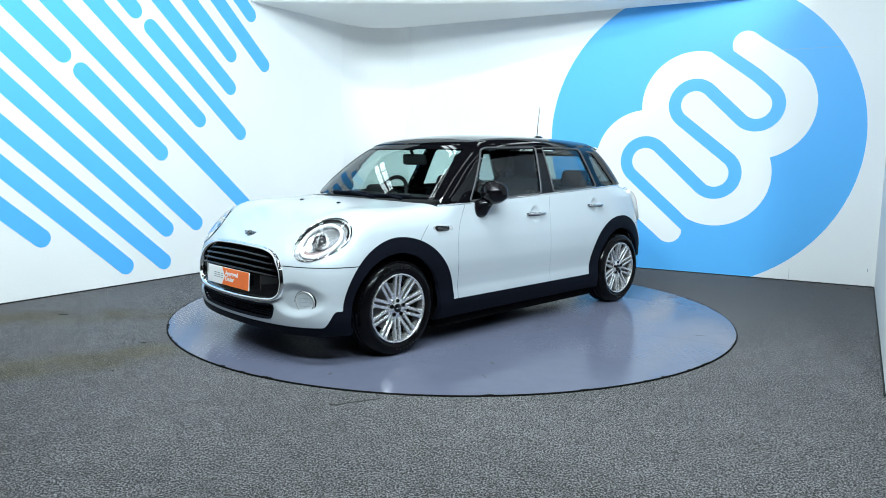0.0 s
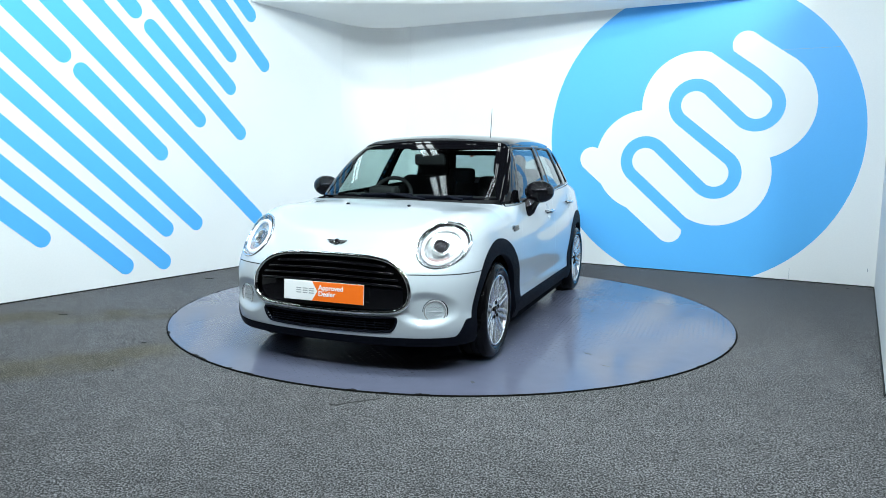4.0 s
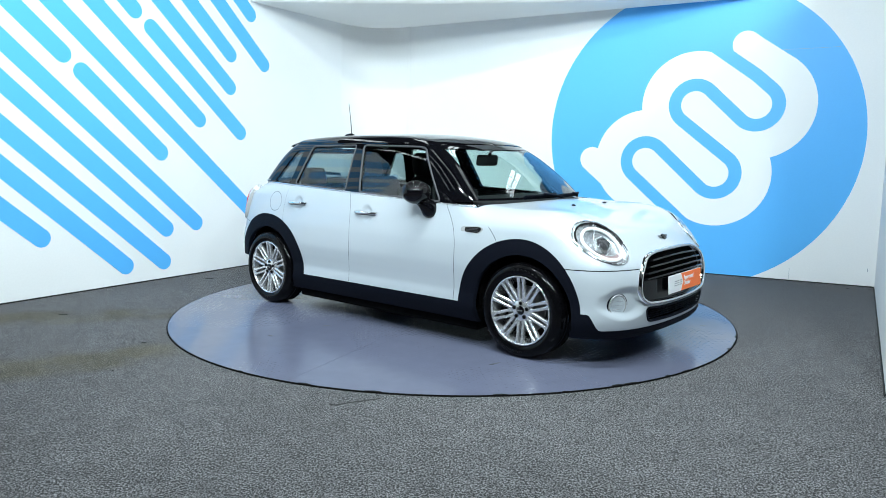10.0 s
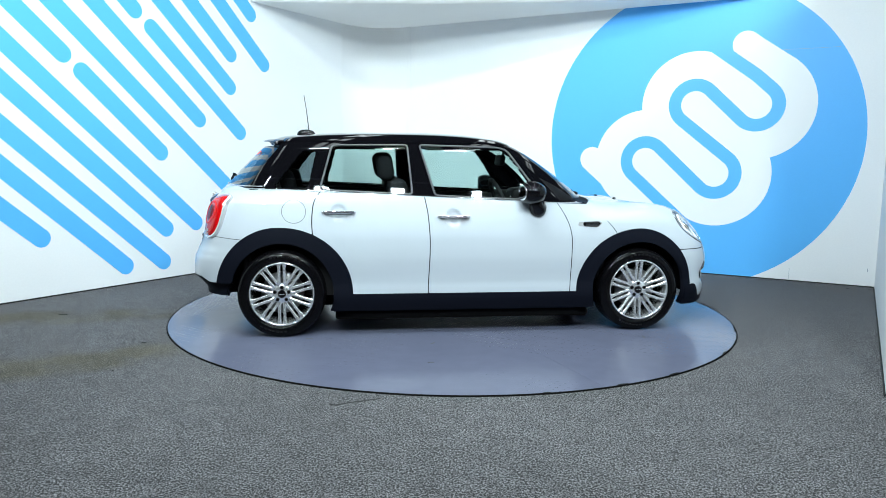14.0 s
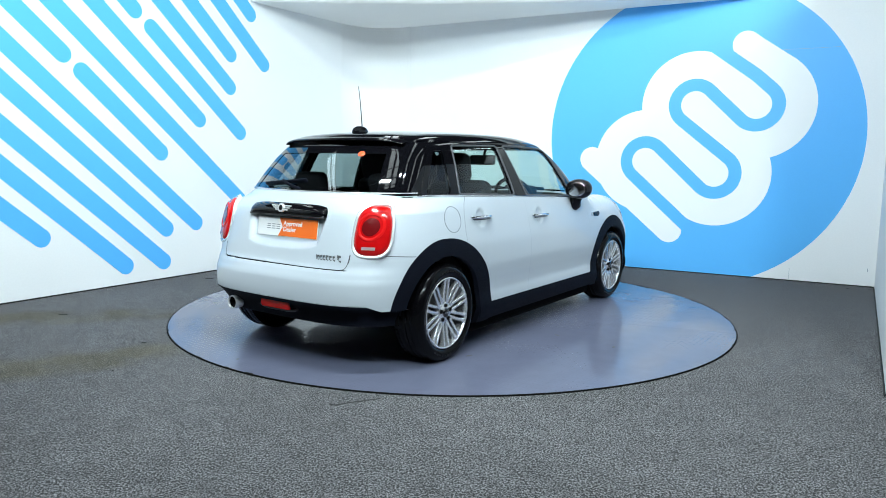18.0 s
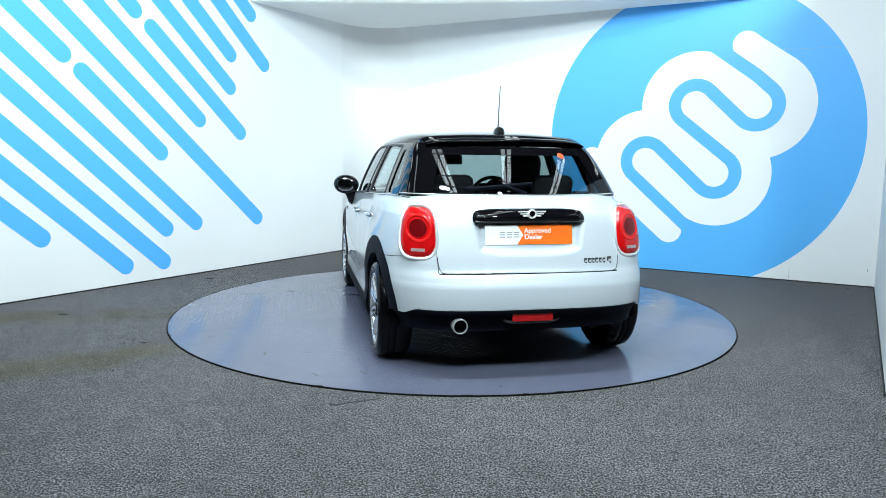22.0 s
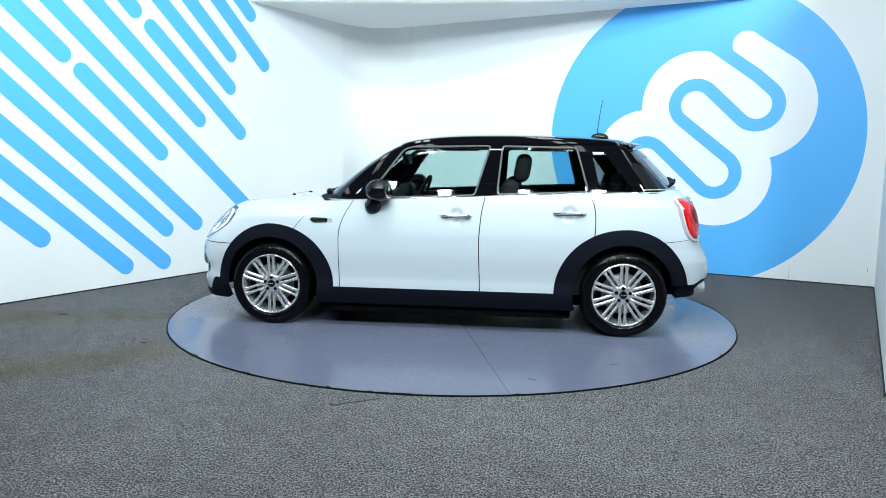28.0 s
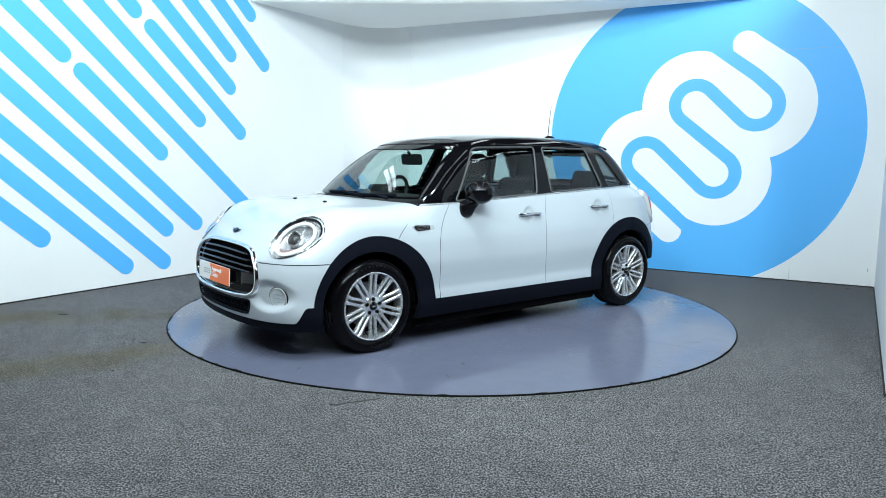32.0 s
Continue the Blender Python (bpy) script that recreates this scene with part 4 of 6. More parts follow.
def grille():
    g = fill_line("grille", GRILLE_OUT, lambda y, z: on_front(lower, y, z), 0.035, M_DARK, car, "black grille with gloss bars in chrome surround")
    loop = on_front(lower, *((closed_line(GRILLE, 160) - (0, 0.535)) * (1.035, 1.03) + (0, 0.535)).T)
    nor = normal(lower, loop) * 0.5 + (0.5, 0, 0)
    nor /= np.linalg.norm(nor, axis=1)[:, None]
    ribbon("grille_surround", loop, nor, 0.026, 0.018, M_CHROME, g, "chrome surround", closed=True, sink=0.02)
    for z, half in ((0.643, 0.355), (0.608, 0.41), (0.573, 0.442), (0.540, 0.458)):
        y = np.linspace(-half, half, 40)
        p = on_front(lower, y, np.full(40, z) - 0.012 * (y / half) ** 2)
        p[:, 0] -= 0.006
        nor = np.tile(np.array((0.94, 0, 0.34)), (40, 1))
        ribbon("grille_bar", p, nor, 0.017, 0.013, M_BLACK, g, sink=0.02)
    # smooth lower panel behind the plate
    y, z = grid(-0.468, 0.468, 0.392, 0.520, 40, 8)
    p = on_front(lower, y, z)
    p[..., 0] -= 0.010
    sheet("grille_panel", p, normal(lower, p), M_BLACK, g, "gloss black panel", keep=lambda c: inside_line(GRILLE_LINE, c))
    low = fill_line("lower_grille", LOW_GRILLE * (1.01, 1), lambda y, z: on_front(lower, y, z), 0.030, M_DARK, car, "black mesh lower air intake")
    loop = on_front(lower, *(LOW_GRILLE * (1.004, 1)).T)
    ribbon("intake_edge", loop, np.tile((1.0, 0, 0), (len(loop), 1)), 0.014, 0.006, M_CLAD, low, "black intake edge", closed=True, sink=0.02)
    for z in (0.285, 0.300, 0.315, 0.330):
        y = np.linspace(-0.39, 0.39, 30)
        p = on_front(lower, y, np.full(30, z))
        p[:, 0] -= 0.016
        ribbon("mesh_bar", p, np.tile((1.0, 0, 0), (30, 1)), 0.005, 0.005, M_CLAD, low)
    for y in np.linspace(-0.36, 0.36, 13):
        z = np.linspace(0.272, 0.342, 4)
        p = on_front(lower, np.full(4, y), z)
        p[:, 0] -= 0.018
        ribbon("mesh_bar", p, np.tile((1.0, 0, 0), (4, 1)), 0.005, 0.005, M_CLAD, low)


grille()

# ---------------------------------------------------------------- tail
TX = -1.15


def tail_panels():
    # quarter panels: from the rear door round to the tailgate
    for sign in (1, -1):
        nz, na = 40, 60
        t = np.linspace(0, 1, nz)[:, None]
        k = np.linspace(0, 1, na)[None, :]
        z = BUMP_SEAM + 0.003 + (np.minimum(belt(-1.03 - 0.70 * k) - 0.008, 1.012) - BUMP_SEAM) * t
        x0 = C_SEAM(z) - GAP
        a0 = np.arctan2(WIDE(z), x0 - TX)
        e = on_front(lower, 0.540 + 0.03 * (z[:, :1] - 0.61) / 0.4, z[:, :1], -1)
        a1 = np.arctan2(e[..., 1], e[..., 0] - TX)
        ang = a0 + (a1 - a0) * k
        p = on_round(lower, TX, ang * sign, z)
        sheet("rear_quarter", p, normal(lower, p), M_PAINT, car, keep=lambda c: arch_clear(c))
    # tailgate with a recess for the plate
    ny, nz = 90, 60
    y, z = grid(lambda v: -(0.535 + 0.03 * (v - 0.61) / 0.4), lambda v: 0.535 + 0.03 * (v - 0.61) / 0.4, 0.612, 1.013, ny, nz)
    p = on_front(lower, y, z, -1)
    nor = normal(lower, p)
    half = 0.300 + 0.035 * np.clip((z - 0.71) / 0.17, 0, 1)
    dy = np.clip((half - np.abs(y)) / 0.045, 0, 1)
    dz = np.clip((z - 0.700 - 0.03 * (np.abs(y) / 0.3) ** 4) / 0.04, 0, 1) * np.clip((0.925 - z) / 0.012, 0, 1)
    s = np.minimum(dy, dz)
    p[..., 0] += 0.038 * s * s * (3 - 2 * s)
    nor2 = grid_normals(p, nor)
    sheet("tailgate", p, nor2, M_PAINT, car, "silver-white tailgate with recessed plate")
    # bumper skin
    nz, na = 34, 160
    k = np.linspace(-1, 1, na)[None, :]
    t = np.linspace(0, 1, nz)[:, None]
    bottom = 0.408 - 0.03 * np.clip((np.abs(k) - 0.72) / 0.06, 0, 1) + 0.06 * np.clip((np.abs(k) - 0.84) / 0.16, 0, 1)
    top = 0.604 + 0.085 * np.clip((np.abs(k) - 0.62) / 0.25, 0, 1)
    z = bottom + (top - bottom) * t
    ang = math.pi - (math.pi - np.arctan2(WIDE(z), -1.45 - TX)) * (0.72 * k + 0.28 * k ** 3)
    p = on_round(lower, TX, ang, z)
    sheet("rear_bumper", p, normal(lower, p), M_PAINT, car, keep=lambda c: arch_clear(c) & (c[..., 0] < -1.2))
    low = 0.262 + 0.02 * np.abs(k) ** 3
    z = low + (bottom + 0.004 - low) * np.linspace(0, 1, 14)[:, None]
    ang = math.pi - (math.pi - np.arctan2(WIDE(z), -1.45 - TX)) * (0.72 * k + 0.28 * k ** 3)
    p = on_round(lower, TX, ang, z)
    nor = normal(lower, p)
    p = p - nor * (0.085 * np.clip((0.400 - z) / 0.09, 0, 1) ** 0.8 * (1 - 0.7 * np.abs(k) ** 4))[..., None]
    sheet("rear_valance", p, nor, M_CLAD, car, "black plastic lower bumper", keep=lambda c: arch_clear(c, -0.02))


tail_panels()


def shut_line(p, nor, deep=0.005, width=0.011):
    """The dark bottom of a gap between two panels."""
    ribbon("shut_line", p - nor * deep, nor, width, 0.001, M_DARK, car, sink=0.002)


for sign in (1, -1):
    for seam, z0, z1 in ((FRONT_SEAM, 0.30, 0.935), (B_SEAM, 0.30, 0.974), (C_SEAM, 0.62, 1.005), (WING_SEAM, 0.66, 0.944)):
        zz = np.linspace(z0, z1, 40)
        q = on_side(lower, seam(zz), zz, sign)
        shut_line(q, normal(lower, q))
    # the bumper's upper edge between tail lamp and wheel arch
    a = np.linspace(math.pi - 0.72, math.pi - 1.13, 24) * sign
    q = on_round(lower, TX, a, np.linspace(0.706, 0.676, 24))
    ribbon("bumper_seam", q, normal(lower, q), 0.0045, 0.0008, M_SEAL, car, "thin dark bumper seam")
    a = np.linspace(0, 1, 20)
    q = on_front(lower, sign * (0.500 + 0.040 * np.sqrt(1 - (1 - a) ** 2)), 0.610 + 0.085 * a ** 1.3, -1)
    ribbon("tailgate_seam", q, normal(lower, q), 0.005, 0.0008, M_SEAL, car, "thin dark tailgate seam")
    a = np.linspace(0.02, 1.0, 20)
    q = on_round(lower, OX, (1.20 - 0.62 * a) * sign, np.full(20, BUMP_SEAM))
    shut_line(q, normal(lower, q))

# ---------------------------------------------------------------- sills, arches, underbody
for sign in (1, -1):
    x, z = grid(-0.93, 0.93, 0.164, 0.302, 40, 10)
    p = on_side(lower, x, z, sign)
    nor = normal(lower, p)
    p = p + nor * (0.012 * np.sin(np.clip((z - 0.164) / 0.138, 0, 1) * math.pi) ** 0.5)[..., None]
    p[..., 1] -= sign * 0.045 * np.clip((0.20 - z) / 0.036, 0, 1)
    sheet("sill", p, nor, M_CLAD, car, "black plastic sill", rim=0.03)
    for cx, dirn in ((WB, 1), (-WB, -1)):
        # arch cladding: a band round the wheel opening, in polar steps
        th = np.radians(np.linspace(-21, 201, 78))[None, :]
        fore = np.cos(th) * dirn                   # towards the nearer bumper
        ro = 0.452 + 0.028 * np.clip(-fore, 0, 1) ** 2 - 0.040 * np.clip(fore, 0, 1) ** 1.5
        if dirn < 0:
            ro = ro + 0.008 + 0.034 * np.clip(fore, 0, 1)
        ri = 0.352 + 0.004 * np.abs(np.cos(th))
        r = ri + (ro - ri) * np.linspace(0, 1, 9)[:, None]
        x = cx + r * np.cos(th)
        z = np.maximum(HUB_Z + r * np.sin(th), np.where(fore > 0, 0.375 if dirn < 0 else 0.190, 0.182))
        p = on_side(lower, x, z, sign)
        nor = normal(lower, p)
        lift = np.array((0.002, 0.005, 0.008, 0.009, 0.009, 0.008, 0.007, 0.006, 0.004))[:, None] * (1 - 0.55 * np.clip((fore + 0.1) / 0.5, 0, 1)) - np.where(fore > 0, 0.014, -0.004) * np.clip((0.36 - z) / 0.15, 0, 1)
        q = p + np.array((0, sign, 0)) * lift[..., None]
        sheet("wheel_arch_trim", q, nor, M_CLAD, car, "black plastic wheel arch trim", rim=0.035)
        # liner
        a = np.radians(np.linspace(-4, 184, 40))[None, :]
        yy = np.array((0.50, 0.59, 0.68, 0.752))[:, None]
        rr = 0.375 + 0 * yy
        p = np.stack([cx + rr * np.cos(a), sign * yy + 0 * a, HUB_Z + rr * np.sin(a)], -1)
        nor = np.stack([-np.cos(a) + 0 * yy, 0 * a * yy, -np.sin(a) + 0 * yy], -1)
        h = sheet("wheel_housing", p, nor, M_LINER, car, rim=0)
        verts, faces = prism([(0.385 * math.cos(q), 0.385 * math.sin(q)) for q in np.linspace(-0.1, math.pi + 0.1, 24)], 0.02)
        part("housing_wall", mesh_of("housing_wall", [(cx + u, sign * (0.50 - w), HUB_Z + v) for u, v, w in verts], faces), M_LINER, h)

# underbody and inner tub
bm = box_bm((0.30, 0.80, 0.10), (-1.60, 0, 0.285), 0.045, 4)
part("rear_silencer", bm_mesh("rear_silencer", bm), M_DARK, car)
bm = box_bm((2.9, 1.0, 0.13), (0.15, 0, 0.215), 0.03)
part("underbody", bm_mesh("underbody", bm), M_DARK, car)
bm = box_bm((1.84, 1.56, 0.145), (0.0, 0, 0.178), 0.02)
part("floor_pan", bm_mesh("floor_pan", bm), M_DARK, car)
bm = box_bm((0.80, 0.98, 0.44), (1.36, 0, 0.47), 0.06)
part("engine", bm_mesh("engine", bm), M_DARK, car)
for x0, w, z0, h in ((1.02, 0.06, 0.50, 0.55), (-1.52, 0.05, 0.50, 0.55)):
    bm = box_bm((w, 1.50, h), (x0, 0, z0), 0.01)
    part("bulkhead", bm_mesh("bulkhead", bm), M_LINER, car)
for sx in (1, -1):
    bm = box_bm((0.04, 1.02, 0.20), (sx * 1.80, 0, 0.44), 0.01)
    part("crash_beam", bm_mesh("crash_beam", bm), M_DARK, car)


# ---------------------------------------------------------------- wheels
M_BAR = mat("polished_rubber_marks", (0.006, 0.006, 0.007), 0.3, spec=0.25, grain=0.1)
def wheel(x, sign):
    w = new("wheel")
    w.parent = car
    w.location = (x, 0, HUB_Z)
    o = 0.835 * sign                                # the outer face

    def at(prof):
        return [(r, o - sign * d) for r, d in prof]

    r0, r1 = 0.222, 0.303
    lathe("tyre", at([(r0, 0.012), (r0 + 0.006, 0.002), (0.250, -0.006), (0.270, -0.004), (0.288, 0.008), (0.298, 0.022), (r1, 0.045),
                      (r1, 0.062), (0.297, 0.064), (0.297, 0.070), (r1, 0.072), (r1, 0.098), (0.297, 0.100), (0.297, 0.107), (r1, 0.109), (r1, 0.14),
                      (0.298, 0.185), (0.27, 0.205), (r0, 0.20)]), 80, M_RUBBER, w)
    lathe("rim", at([(0.2215, 0.004), (0.217, 0.0), (0.2115, 0.004), (0.209, 0.018), (0.205, 0.05), (0.192, 0.10), (0.19, 0.20)]), 72, M_ALLOY, w)
    lathe("brake_disc", at([(0.06, 0.085), (0.145, 0.085), (0.147, 0.09), (0.147, 0.108), (0.05, 0.11)]), 48, M_DISCB, w)
    lathe("wheel_back", at([(0.03, 0.125), (0.19, 0.125)]), 40, M_LINER, w)
    lathe("hub", at([(0.0005, 0.018), (0.050, 0.018), (0.066, 0.024), (0.074, 0.034), (0.076, 0.07), (0.0005, 0.075)]), 40, M_ALLOY, w)
    lathe("centre_cap", at([(0.0005, 0.010), (0.024, 0.010), (0.027, 0.013), (0.028, 0.020)]), 24, M_BLACK, w, "black centre cap")
    # moulded lettering on the sidewall, as plain bars
    for g0, n in ((62, 8), (238, 7)):
        for k in range(n):
            a = radians(g0 + 6.2 * k)
            bm = box_bm((0.017, 0.003, 0.011), (0, 0, 0), 0.001)
            ob = part("sidewall_bar", bm_mesh("sidewall_bar", bm), M_BAR, w)
            ob.location = (0.261 * math.cos(a), o + sign * 0.0055, 0.261 * math.sin(a))
            ob.rotation_euler = (0, -a + math.pi / 2, 0)
    # silver mark on the cap
    for dx in (-1, 1):
        ob = part("cap_mark", bm_mesh("cap_mark", box_bm((0.014, 0.002, 0.005), (dx * 0.010, o - sign * 0.0095, 0), 0.0008)), M_ALLOY, w)
    # one spoke, shared by all
    pair_mesh = []
    n = 20
    for k in range(n):
        pair, s = divmod(k, 2)
        a = 2 * math.pi * (pair / 10) + radians(90)
        if k < 2:
            off = (-0.0178, 0.0178)[s]
            prof = [(0.058, 0.0150, 0.022, 0.05), (0.088, 0.0098, 0.018, 0.045), (0.14, 0.0090, 0.013, 0.04), (0.183, 0.0096, 0.008, 0.035), (0.199, 0.0125, 0.006, 0.032), (0.213, 0.0176, 0.005, 0.03)]
            verts, faces = [], []
            for r, hw, d0, d1 in prof:
                for yy, dd in ((off - hw, d1), (off - hw, d0 + 0.004), (off - hw * 0.55, d0), (off + hw * 0.55, d0), (off + hw, d0 + 0.004), (off + hw, d1)):
                    verts.append((r, o - sign * dd, yy))
            for i in range(len(prof) - 1):
                faces += [(i * 6 + j, i * 6 + (j + 1) % 6, (i + 1) * 6 + (j + 1) % 6, (i + 1) * 6 + j) for j in range(6)]
            me = bm_clean("spoke", verts, faces)
            me.polygons.foreach_set("use_smooth", [False] * len(me.polygons))
            pair_mesh.append(me)
        ob = part("spoke", pair_mesh[s], M_ALLOY, w)
        ob.rotation_euler = (0, -a, 0)
    # tread blocks along both shoulders
    verts, faces = [], []
    for k in range(64):
        for d0, d1, ph in ((0.020, 0.060, 0.0), (0.112, 0.175, 0.5)):
            a0, a1 = 2 * math.pi * (k + ph) / 64, 2 * math.pi * (k + ph + 0.74) / 64
            q = len(verts)
            for a in (a0, a1):
                for d, r in ((d0, 0.2985), (d1, 0.3045)):
                    for rr in (r, r - 0.008):
                        verts.append((rr * math.cos(a), o - sign * d, rr * math.sin(a)))
            faces += [tuple(q + i for i in f) for f in ((0, 2, 6, 4), (0, 1, 3, 2), (4, 6, 7, 5), (0, 4, 5, 1), (2, 3, 7, 6))]
    tread = part("tread", bm_clean("tread", verts, faces, False), M_RUBBER, w)
    tagged(tread, kind="stuff")
    bolt = None
    for k in range(5):
        a = 2 * math.pi * k / 5 + radians(90)
        if bolt is None:
            bm = bmesh.new()
            bmesh.ops.create_cone(bm, cap_ends=True, segments=8, radius1=0.0125, radius2=0.0125, depth=0.008)
            bmesh.ops.rotate(bm, matrix=Matrix.Rotation(radians(90), 3, "X"), verts=bm.verts)
            bolt = bm_mesh("wheel_bolt", bm)
        ob = part("wheel_bolt", bolt, M_DARK, w)
        ob.location = (0.050 * math.cos(a), o - sign * 0.0165, 0.047 * math.sin(a))


for x in (WB, -WB):
    for sign in (1, -1):
        wheel(x, sign)


# ---------------------------------------------------------------- glasshouse
# side window openings as x, z outlines (front to rear)
def rounded(poly, r=0.03, n=5):
    out = []
    m = len(poly)
    for i in range(m):
        p0, p1, p2 = (np.array(poly[j % m], float) for j in (i - 1, i, i + 1))
        a, b = p0 - p1, p2 - p1
        ra, rb = min(r, np.linalg.norm(a) * 0.45), min(r, np.linalg.norm(b) * 0.45)
        a, b = p1 + a / np.linalg.norm(a) * ra, p1 + b / np.linalg.norm(b) * rb
        for t in np.linspace(0, 1, n):
            out.append(a * (1 - t) ** 2 + 2 * p1 * t * (1 - t) + b * t * t)
    return np.array(out)


def densify(line, step=0.02):
    out = []
    for p, q in zip(line, np.roll(line, -1, 0)):
        n = max(1, int(np.linalg.norm(q - p) / step))
        out += [p + (q - p) * k / n for k in range(n)]
    return np.array(out)


def inside_xz(line, c):
    return inside_line(line[:, :], np.stack([c[..., 0] * 0, c[..., 0], c[..., 2]], -1))


B0 = lambda x: float(belt(x)) + 0.012
WIN_FRONT = rounded([(0.560, B0(0.56)), (0.312, 1.305), (0.255, 1.322), (-0.315, 1.334), (-0.215, B0(-0.215))], 0.025)
WIN_REAR = rounded([(-0.385, B0(-0.385)), (-0.412, 1.333), (-0.935, 1.326), (-1.018, B0(-1.018))], 0.025)
WIN_QUARTER = rounded([(-1.105, B0(-1.10)), (-1.045, 1.300), (-1.135, 1.300), (-1.345, B0(-1.34))], 0.03)
SIDE_TOP = 1.345


def glasshouse():
    for sign in (1, -1):
        # black frame with the window openings left free
        nu, nv = 190, 44
        t = np.linspace(0, 1, nv)[:, None]
        s = np.linspace(0, 1, nu)[None, :]
        zb = 0.93
        z = zb + (SIDE_TOP - zb) * t + 0 * s
        x0 = -(1.755 - 0.93 * (z - 1.0)) + 0.350 - 0.080 * np.clip((z - 0.98) / 0.36, 0, 1)
        x1 = 0.935 - 1.37 * (z - 0.985) - 0.30 + 0.05 * t
        x = x0 + (x1 - x0) * s
        p = on_side(upper, x, z, sign)
        keep = lambda c: ~(inside_xz(WIN_FRONT, c) | inside_xz(WIN_REAR, c) | inside_xz(WIN_QUARTER, c)) & (c[..., 2] > belt(c[..., 0]) - 0.006)
        sheet("window_frame", p, normal(upper, p), M_BLACK, car, "gloss black pillars and window frame", keep=keep, rim=0.03)
        # pillars wrapping to the windscreen and to the rear glass
        zr = np.linspace(0.955, SIDE_TOP + 0.004, 26)[:, None]
        tr = (zr - 0.965) / 0.387
        k = np.linspace(0, 1, 16)[None, :]
        e0 = on_side(upper, 0.935 - 1.37 * (zr - 0.985) - 0.36, zr, 1)
        e1 = on_front(upper, 0.695 - 0.165 * tr, zr, 1)
        a0, a1 = np.arctan2(e0[..., 1], e0[..., 0] + 0.3), np.arctan2(e1[..., 1], e1[..., 0] + 0.3)
        p = on_round(upper, -0.3, (a0 + (a1 - a0) * k) * sign, zr + 0 * k)
        keep_a = lambda c: ~(inside_xz(WIN_FRONT, c))
        sheet("windscreen_pillar", p, normal(upper, p), M_BLACK, car, "gloss black windscreen pillar", keep=keep_a, rim=0.02, lift=-0.001)
        zr = np.linspace(1.030, SIDE_TOP, 26)[:, None]
        e0 = on_side(upper, -(1.755 - 0.93 * (zr - 1.0)) + 0.370 - 0.080 * np.clip((zr - 0.98) / 0.36, 0, 1), zr, 1)
        e1 = on_front(upper, 0.555 - 0.105 * (zr - 1.035) / 0.283, zr, -1)
        a0, a1 = np.arctan2(e0[..., 1], e0[..., 0] + 0.9), np.arctan2(e1[..., 1], e1[..., 0] + 0.9)
        p = on_round(upper, -0.9, (a0 + (a1 - a0) * k) * sign, zr + 0 * k)
        sheet("rear_pillar", p, normal(upper, p), M_BLACK, car, "gloss black rear pillar", rim=0.02, lift=-0.001)
        for name, line, m, grow in (("front_side_window", WIN_FRONT, M_GLASS, 1.06), ("rear_side_window", WIN_REAR, M_GLASS, 1.06), ("quarter_window", WIN_QUARTER, M_PRIV, 1.06)):
            c = line.mean(0)
            dense = densify(line)
            rows = [c + (dense - c) * r for r in np.linspace(0.001, grow, 7)]
            p = np.stack([on_side(upper, q[:, 0], q[:, 1], sign) for q in rows])
            nor = normal(upper, p)
            w = sheet(name, p, nor, m, car, "tinted side glass", rim=0, lift=-0.007, wrap=True)
            w.visible_shadow = False
            loop = on_side(upper, *(c + (dense - c) * 1.015).T, sign)
            if name != "quarter_window":
                ribbon("window_seal", loop, normal(upper, loop), 0.014, 0.005, M_SEAL, w, "dark grey window trim", closed=True)
        # chrome strip along the belt
        x = np.linspace(-1.41, 0.862, 76)
        p = on_side(upper, x, belt(x) + 0.0, sign)
        p[:, 1] = on_side(lower, x, belt(x) - 0.006, sign)[:, 1] * 0.35 + p[:, 1] * 0.65
        ribbon("belt_strip", p, normal(upper, p), 0.009, 0.011, M_CHROME, car, "thin chrome belt strip", sink=0.02)
        # ledge between the body side and the frame
        pa = on_side(lower, x, belt(x) - 0.005, sign)
        pb = on_side(upper, x, belt(x) - 0.005, sign)
        pb[:, 1] -= sign * 0.02
        p = np.stack([pa * (1 - k) + pb * k for k in (0, 0.5, 1)])
        nor = np.zeros(p.shape)
        nor[..., 2] = 1
        sheet("shoulder", p, nor, M_PAINT, car, rim=0)
    # painted shoulder and strip below the rear glass
    a = np.linspace(radians(111), radians(249), 90)
    pa = on_round(lower, TX, a, np.full(90, 1.0115))
    pb = on_round(upper, TX, a, np.full(90, 1.034))
    pb[:, 0] = np.maximum(pb[:, 0], pa[:, 0] + 0.004)
    pc = pb * (1, 0.97, 1) + (0.02, 0, 0.002)
    side_z = np.clip((np.abs(pb[:, 1]) - 0.50) / 0.14, 0, 1) * -0.012
    p = np.stack([pa, pa * 0.6 + pb * 0.4 + (0, 0, 0.004), pb, pc])
    p[1:, :, 2] += side_z
    nor = np.zeros(p.shape)
    nor[..., 2] = 1
    sheet("rear_shoulder", p, grid_normals(p, nor), M_PAINT, car, rim=0)
    ribbon("rear_belt_strip", pb + (0, 0, 0.004), normal(upper, pb), 0.006, 0.004, M_SATIN, car, "thin chrome belt strip", sink=0.01)
    # roof
    nx, ny = 80, 50
    t = np.linspace(0, 1, nx)[:, None]
    s = np.linspace(-1, 1, ny)[None, :]
    ye = 0.60 - 0.03 * np.clip((t - 0.75) / 0.25, 0, 1) - 0.085 * np.clip((0.45 - t) / 0.45, 0, 1) ** 1.6
    y = ye * s
    xf = 0.405 - 0.20 * y ** 2
    x = (-1.425 + 0.46 * y ** 2) * (1 - t) + xf * t
    p = on_top(upper, x, y)
